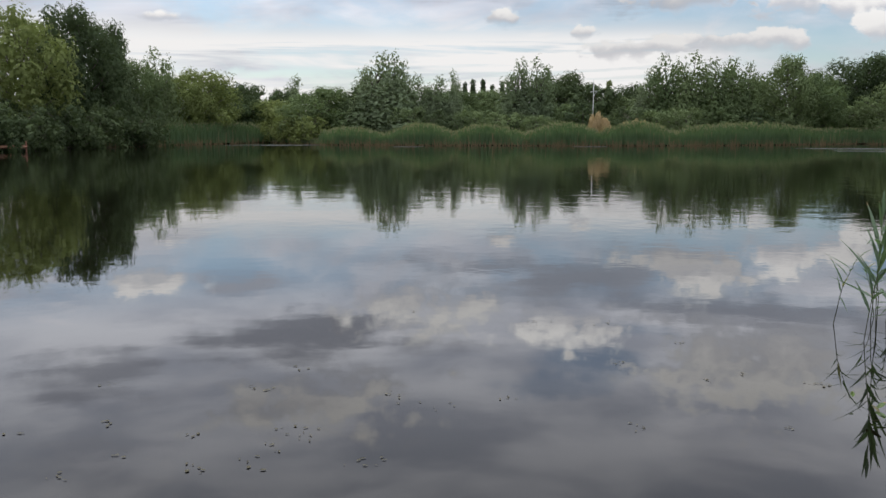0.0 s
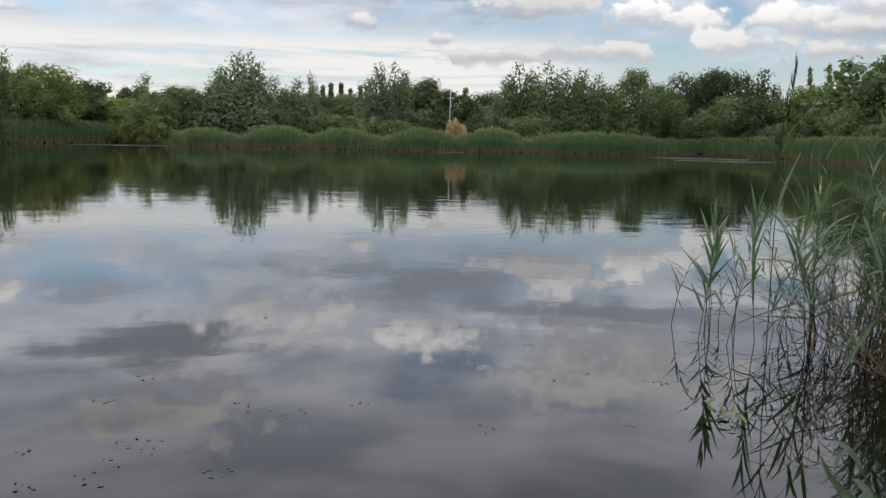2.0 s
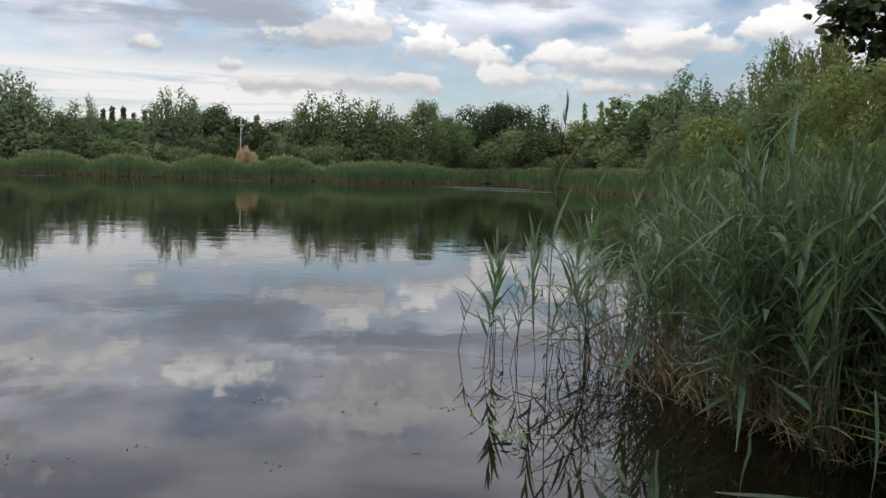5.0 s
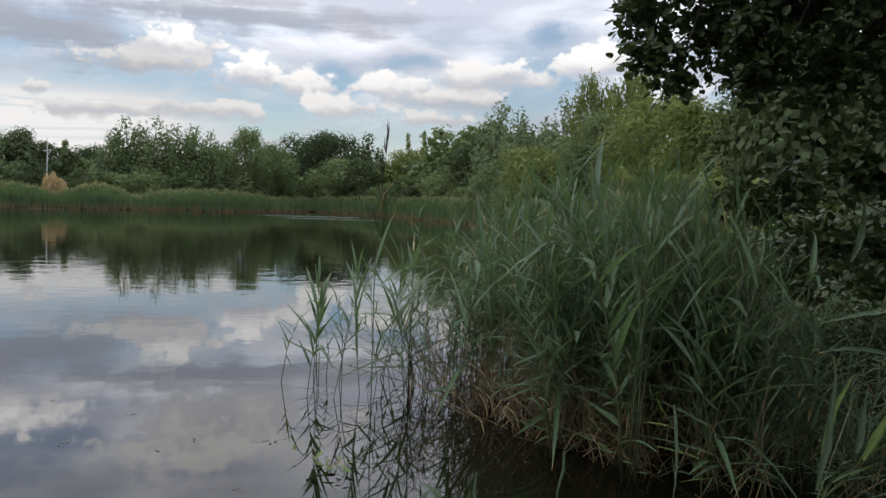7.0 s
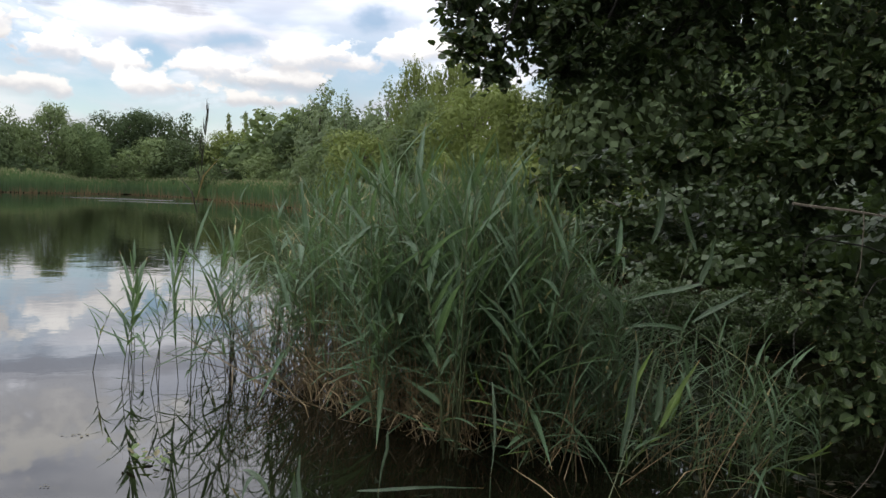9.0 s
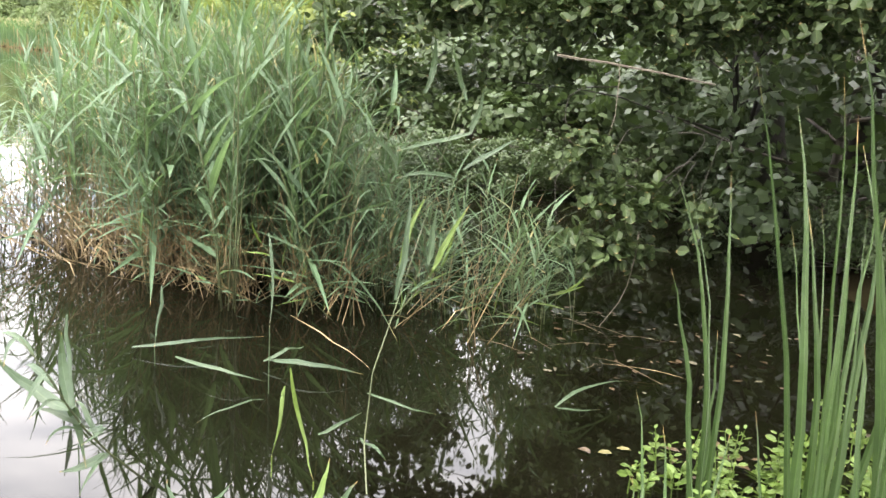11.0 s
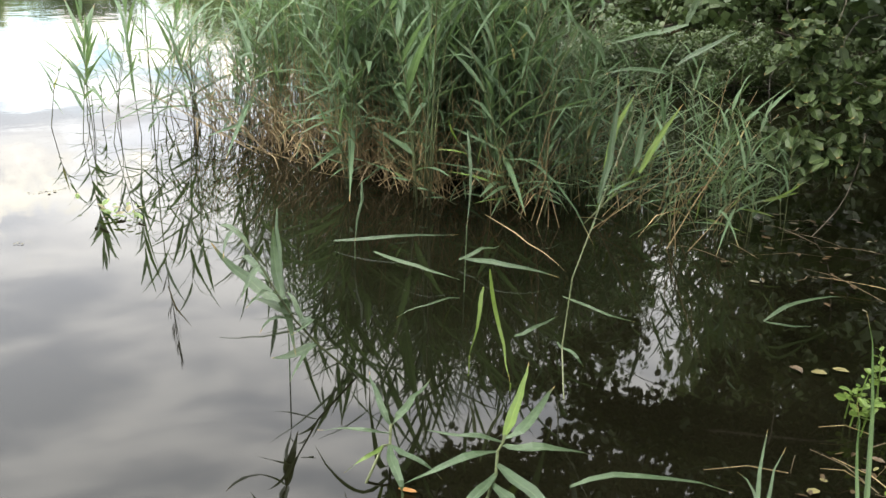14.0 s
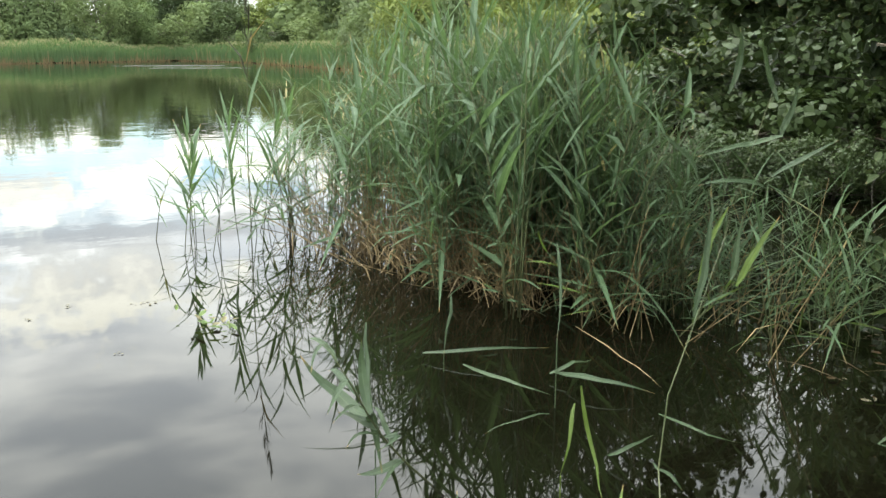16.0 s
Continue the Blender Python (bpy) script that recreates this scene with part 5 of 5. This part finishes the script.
# ---- cattails on the bank ----
def cattail(rows, label, width):
    ob = new("cattail")
    twist = random.Random(len(rows))
    for foot, tip in rows:
        foot, tip = Vector(foot), Vector(tip)
        foot.z = max(-0.03, land(foot.x, foot.y) - 0.02)
        sway = Vector((foot.x - tip.x, foot.y - tip.y, 0)) * twist.uniform(0.08, 0.40) + Vector((0, 0, 0.08))
        a = Acc()
        q = twist.uniform(-0.6, 0.6)
        a.blade(bent((foot, (foot + tip) * 0.5 + sway, tip), 9), width * twist.uniform(0.4, 1.1), fold=0.5, side=Vector((math.sin(q) * 0.5, -1.0 * math.cos(q), 0)), root=0.9)
        part("blade", a, CATTAIL, ob)
    return tagged(ob, label, "cattail", "cattails on the bank")


cattail(BLADES_A[:5], "cattail clump with upright green blades in shallow water", 0.020)
cattail(BLADES_A[5:], "low cattail shoots at the edge of the bank", 0.016)
crng = random.Random(71)


def fan(x, y, n, spread, low, high):
    """Blades that rise from one root and lean apart."""
    rows = []
    for k in range(n):
        q = k * 2.4 + crng.uniform(-0.4, 0.4)
        h = crng.uniform(low, high)
        out = spread * crng.uniform(0.15, 1.0) * h
        foot = (x + 0.05 * math.cos(q), y + 0.05 * math.sin(q), 0.0)
        rows.append((foot, (x + 0.14 * h + out * math.cos(q), y + 0.06 * h + out * math.sin(q), h)))
    return rows


for x, y, n, spread, low, high, width, label in (
        (2.52, 0.20, 7, 0.30, 1.1, 1.66, 0.026, "tall cattail clump with broad upright green blades"), (2.66, 0.02, 6, 0.34, 1.0, 1.7, 0.028, "tall cattail clump with broad upright green blades"),
        (2.44, 0.06, 6, 0.34, 0.7, 1.35, 0.022, "cattail clump of mixed blades on the muddy bank"), (2.78, 0.22, 5, 0.28, 0.9, 1.45, 0.022, "cattail clump of mixed blades on the muddy bank"),
        (2.60, -0.18, 6, 0.34, 0.9, 1.5, 0.026, "tall cattail clump with broad upright green blades"), (2.34, 0.24, 6, 0.25, 0.35, 0.75, 0.016, "young cattail shoots among the low plants")):
    cattail(fan(x, y, n, spread, low, high), label, width)


# ---- bright low plants on the bank ----
def water_plant(rng, p, hgt, n, size):
    ob = new("water_plant")
    ob.matrix_basis = Matrix.Translation(p)
    lean = Vector((rng.uniform(-0.05, 0.05), rng.uniform(-0.05, 0.05), 0))
    a = Acc()
    a.tube([Vector((0, 0, -0.03)), lean * 0.4 + Vector((0, 0, hgt * 0.5)), lean + Vector((0, 0, hgt))], [0.003, 0.0025, 0.0015], 5)
    part("stem", a, CRESS, ob)
    turn = rng.uniform(0, 6.28)
    for i in range(n):
        s = 0.42 + 0.58 * (i + 1) / n
        root = lean * s * s + Vector((0, 0, hgt * s))
        turn += 1.57 if i % 2 == 0 else math.pi
        o = Vector((math.cos(turn), math.sin(turn), rng.uniform(0.1, 0.5))).normalized()
        a = Acc()
        a.disc_leaf(root + o * 0.008, o, (Vector((0, 0, 1)) + rnd_dir(rng) * 0.7).normalized(), size * rng.uniform(0.55, 1.3) * (1.1 - 0.35 * s), 0.68, 0.10)
        part("leaf", a, CRESS, ob)
    return tagged(ob, "bright green low water plant with rounded leaves", "water plant", "low plants on the bank")


prng = random.Random(81)
PATCH = [(3.08, 0.81, 5), (3.3, 0.75, 6), (2.56, 0.60, 2), (3.33, 0.59, 8), (2.94, 0.52, 7), (2.56, 0.42, 4), (3.39, 0.48, 8), (2.88, 0.38, 8), (2.58, 0.28, 8), (3.08, 0.32, 9), (2.3, 0.2, 5), (3.5, 0.2, 10), (2.8, 0.12, 10), (3.2, 0.05, 10), (4.0, 0.3, 8), (2.5, 0.0, 8), (2.3, -0.1, 8), (2.6, -0.16, 8), (2.95, -0.1, 12), (3.3, -0.05, 10), (3.7, 0.1, 10), (2.15, 0.05, 5), (2.45, -0.25, 8), (2.75, -0.3, 10), (2.35, 0.1, 4), (2.7, 0.0, 9), (3.0, 0.15, 9), (3.45, 0.35, 8), (3.9, 0.0, 8), (2.45, -0.02, 12), (2.55, -0.1, 12), (2.35, -0.17, 12), (2.62, -0.2, 12)]
for x, y, n in PATCH:
    for k in range(n):
        p = Vector((x + prng.gauss(0, 0.07), y + prng.gauss(0, 0.06), 0))
        p.z = max(0.0, land(p.x, p.y))
        water_plant(prng, p, prng.uniform(0.07, 0.25), prng.randint(8, 12), prng.uniform(0.032, 0.056))


# ---- fallen leaves and scraps ----
def fallen_leaf(p, size, mat, label, tilt=0.15):
    q = prng.uniform(0, 6.28)
    a = Acc()
    along = Vector((math.cos(q), math.sin(q), 0))
    a.disc_leaf(Vector((0, 0, 0)), along, (Vector((0, 0, 1)) + rnd_dir(prng) * tilt).normalized(), size, prng.uniform(0.3, 0.75), prng.uniform(-0.05, 0.2))
    ob = part("fallen_leaf", a, mat)
    ob.location = p
    return tagged(ob, label, "leaf", "fallen leaves at the margin")


for k in range(104):
    s = prng.random()
    x, y = 2.0 + 1.15 * s + prng.gauss(0, 0.08), 0.62 - 0.02 * s + prng.gauss(0, 0.13)
    pale = k % 6 == 0
    fallen_leaf((x, y, max(0.006, land(x, y) + 0.01) + prng.uniform(0, 0.014)), prng.uniform(0.018, 0.046), PALELEAF if pale else BROWNLEAF, "curled yellowing leaf at the waterline" if pale else "brown fallen leaf floating at the waterline", 0.45)
dead = Acc()
dead.blade(bent(((2.40, 0.79, 0.03), (2.30, 0.68, 0.07), (2.17, 0.56, 0.03))), 0.019, fold=0.3)
tagged(part("dead_blade", dead, ORANGE), "orange-brown dead blade lying at the waterline", "leaf", "loose reed leaves on the water")
for k in range(26):
    x, y = prng.uniform(2.15, 3.1), prng.uniform(0.35, 0.95)
    q, ln = prng.uniform(0, 6.28), prng.uniform(0.1, 0.32)
    way = Vector((math.cos(q) * ln, math.sin(q) * ln, prng.uniform(0.0, 0.06)))
    a = Acc()
    o = Vector((x, y, max(0.004, land(x, y) + 0.006)))
    a.tube([o, o + way * 0.5 + Vector((0, 0, 0.02)), o + way], [0.0018, 0.0014, 0.0008], 4)
    tagged(part("straw", a, SOAKED if k % 3 else DEADREED), "thin dead straw lying among leaf litter", "straw", "straws at the waterline")
for k in range(16):
    x, y = prng.uniform(3.25, 3.75), prng.uniform(0.5, 0.85)
    fallen_leaf((x, y, max(0.012, land(x, y) + 0.01)), prng.uniform(0.04, 0.08), BROWNLEAF, "brown fallen leaf on the muddy bank")
for k in range(14):
    x, y = prng.uniform(4.2, 5.3), prng.uniform(0.9, 2.1)
    q, ln = prng.gauss(-0.5, 0.5), prng.uniform(0.15, 0.5)
    a = Acc()
    o, way = Vector((x, y, 0.008)), Vector((math.sin(q) * ln, math.cos(q) * ln, prng.uniform(0.0, 0.03)))
    a.blade([o, o + way * 0.4 + Vector((0, 0, 0.02)), o + way * 0.7 + Vector((0.03, -0.02, 0.01)), o + way], prng.uniform(0.005, 0.013), fold=0.1)
    tagged(part("dead_blade", a, SOAKED), "dead brown blade lying in dark shallow water", "leaf", "loose reed leaves on the water")
for k in range(70):
    x, y = prng.uniform(4.0, 5.5), prng.uniform(0.8, 2.1)
    fallen_leaf((x, y, 0.010), prng.uniform(0.02, 0.06), (BROWNLEAF, SCUM, BROWNLEAF)[k % 3], "drab leaf drifting under the alder")
for k in range(44):
    p = polar(prng.uniform(77, 91), prng.uniform(4.2, 6.6))
    fallen_leaf((p.x, p.y, max(0.010, land(p.x, p.y) + 0.01)), prng.uniform(0.025, 0.06), BROWNLEAF if k % 3 else SCUM, "brown fallen leaf in the shade of the alder", 0.4)
for p in ((3.36, 1.05), (3.44, 1.0), (3.3, 1.12), (1.89, 1.02), (1.85, 0.92), (2.0, 0.8)):
    fallen_leaf((p[0], p[1], 0.008), 0.06, PALELEAF if p[0] > 3.3 else BROWNLEAF, "large fallen leaf floating on dark water")
for row in SCRAPS:
    x, y, s = row
    ob = new("floating_scraps")
    ob.location = (x, y, 0.004)
    for k in range(3 + int(s * 40)):
        a = Acc()
        q = prng.uniform(0, 6.28)
        a.disc_leaf(Vector((prng.gauss(0, s * 0.55), prng.gauss(0, s * 0.55), 0)), Vector((math.cos(q), math.sin(q), 0)), Vector((0.05, 0, 1)), prng.uniform(0.008, 0.034), prng.uniform(0.25, 0.7), 0.03)
        part("scrap", a, SCUM, ob)
    tagged(ob, "small scraps of weed floating on open water", "weed", "floating scraps")
weed = new("floating_weed")
weed.location = (2.38, 4.58, 0.004)
for k in range(26):
    a = Acc()
    q = prng.uniform(0, 6.28)
    along = Vector((math.cos(q), math.sin(q), prng.uniform(0.0, 0.6))).normalized()
    a.disc_leaf(Vector((prng.gauss(0, 0.07), prng.gauss(0, 0.12), prng.uniform(0.0, 0.05))), along, Vector((0.1, 0, 1)), prng.uniform(0.03, 0.08), prng.uniform(0.3, 0.7), 0.08)
    part("leaf", a, CRESS if k % 4 else PALELEAF, weed)
tagged(weed, "pale yellow-green weed floating beside the reeds", "weed")
for p, mat in (((1.72, 1.60), ORANGE), ((1.50, 1.36), BROWNLEAF), ((1.68, 0.98), BROWNLEAF)):
    fallen_leaf((p[0], p[1], 0.01), 0.06, mat, "curled brown leaf floating on the open water", 0.4)
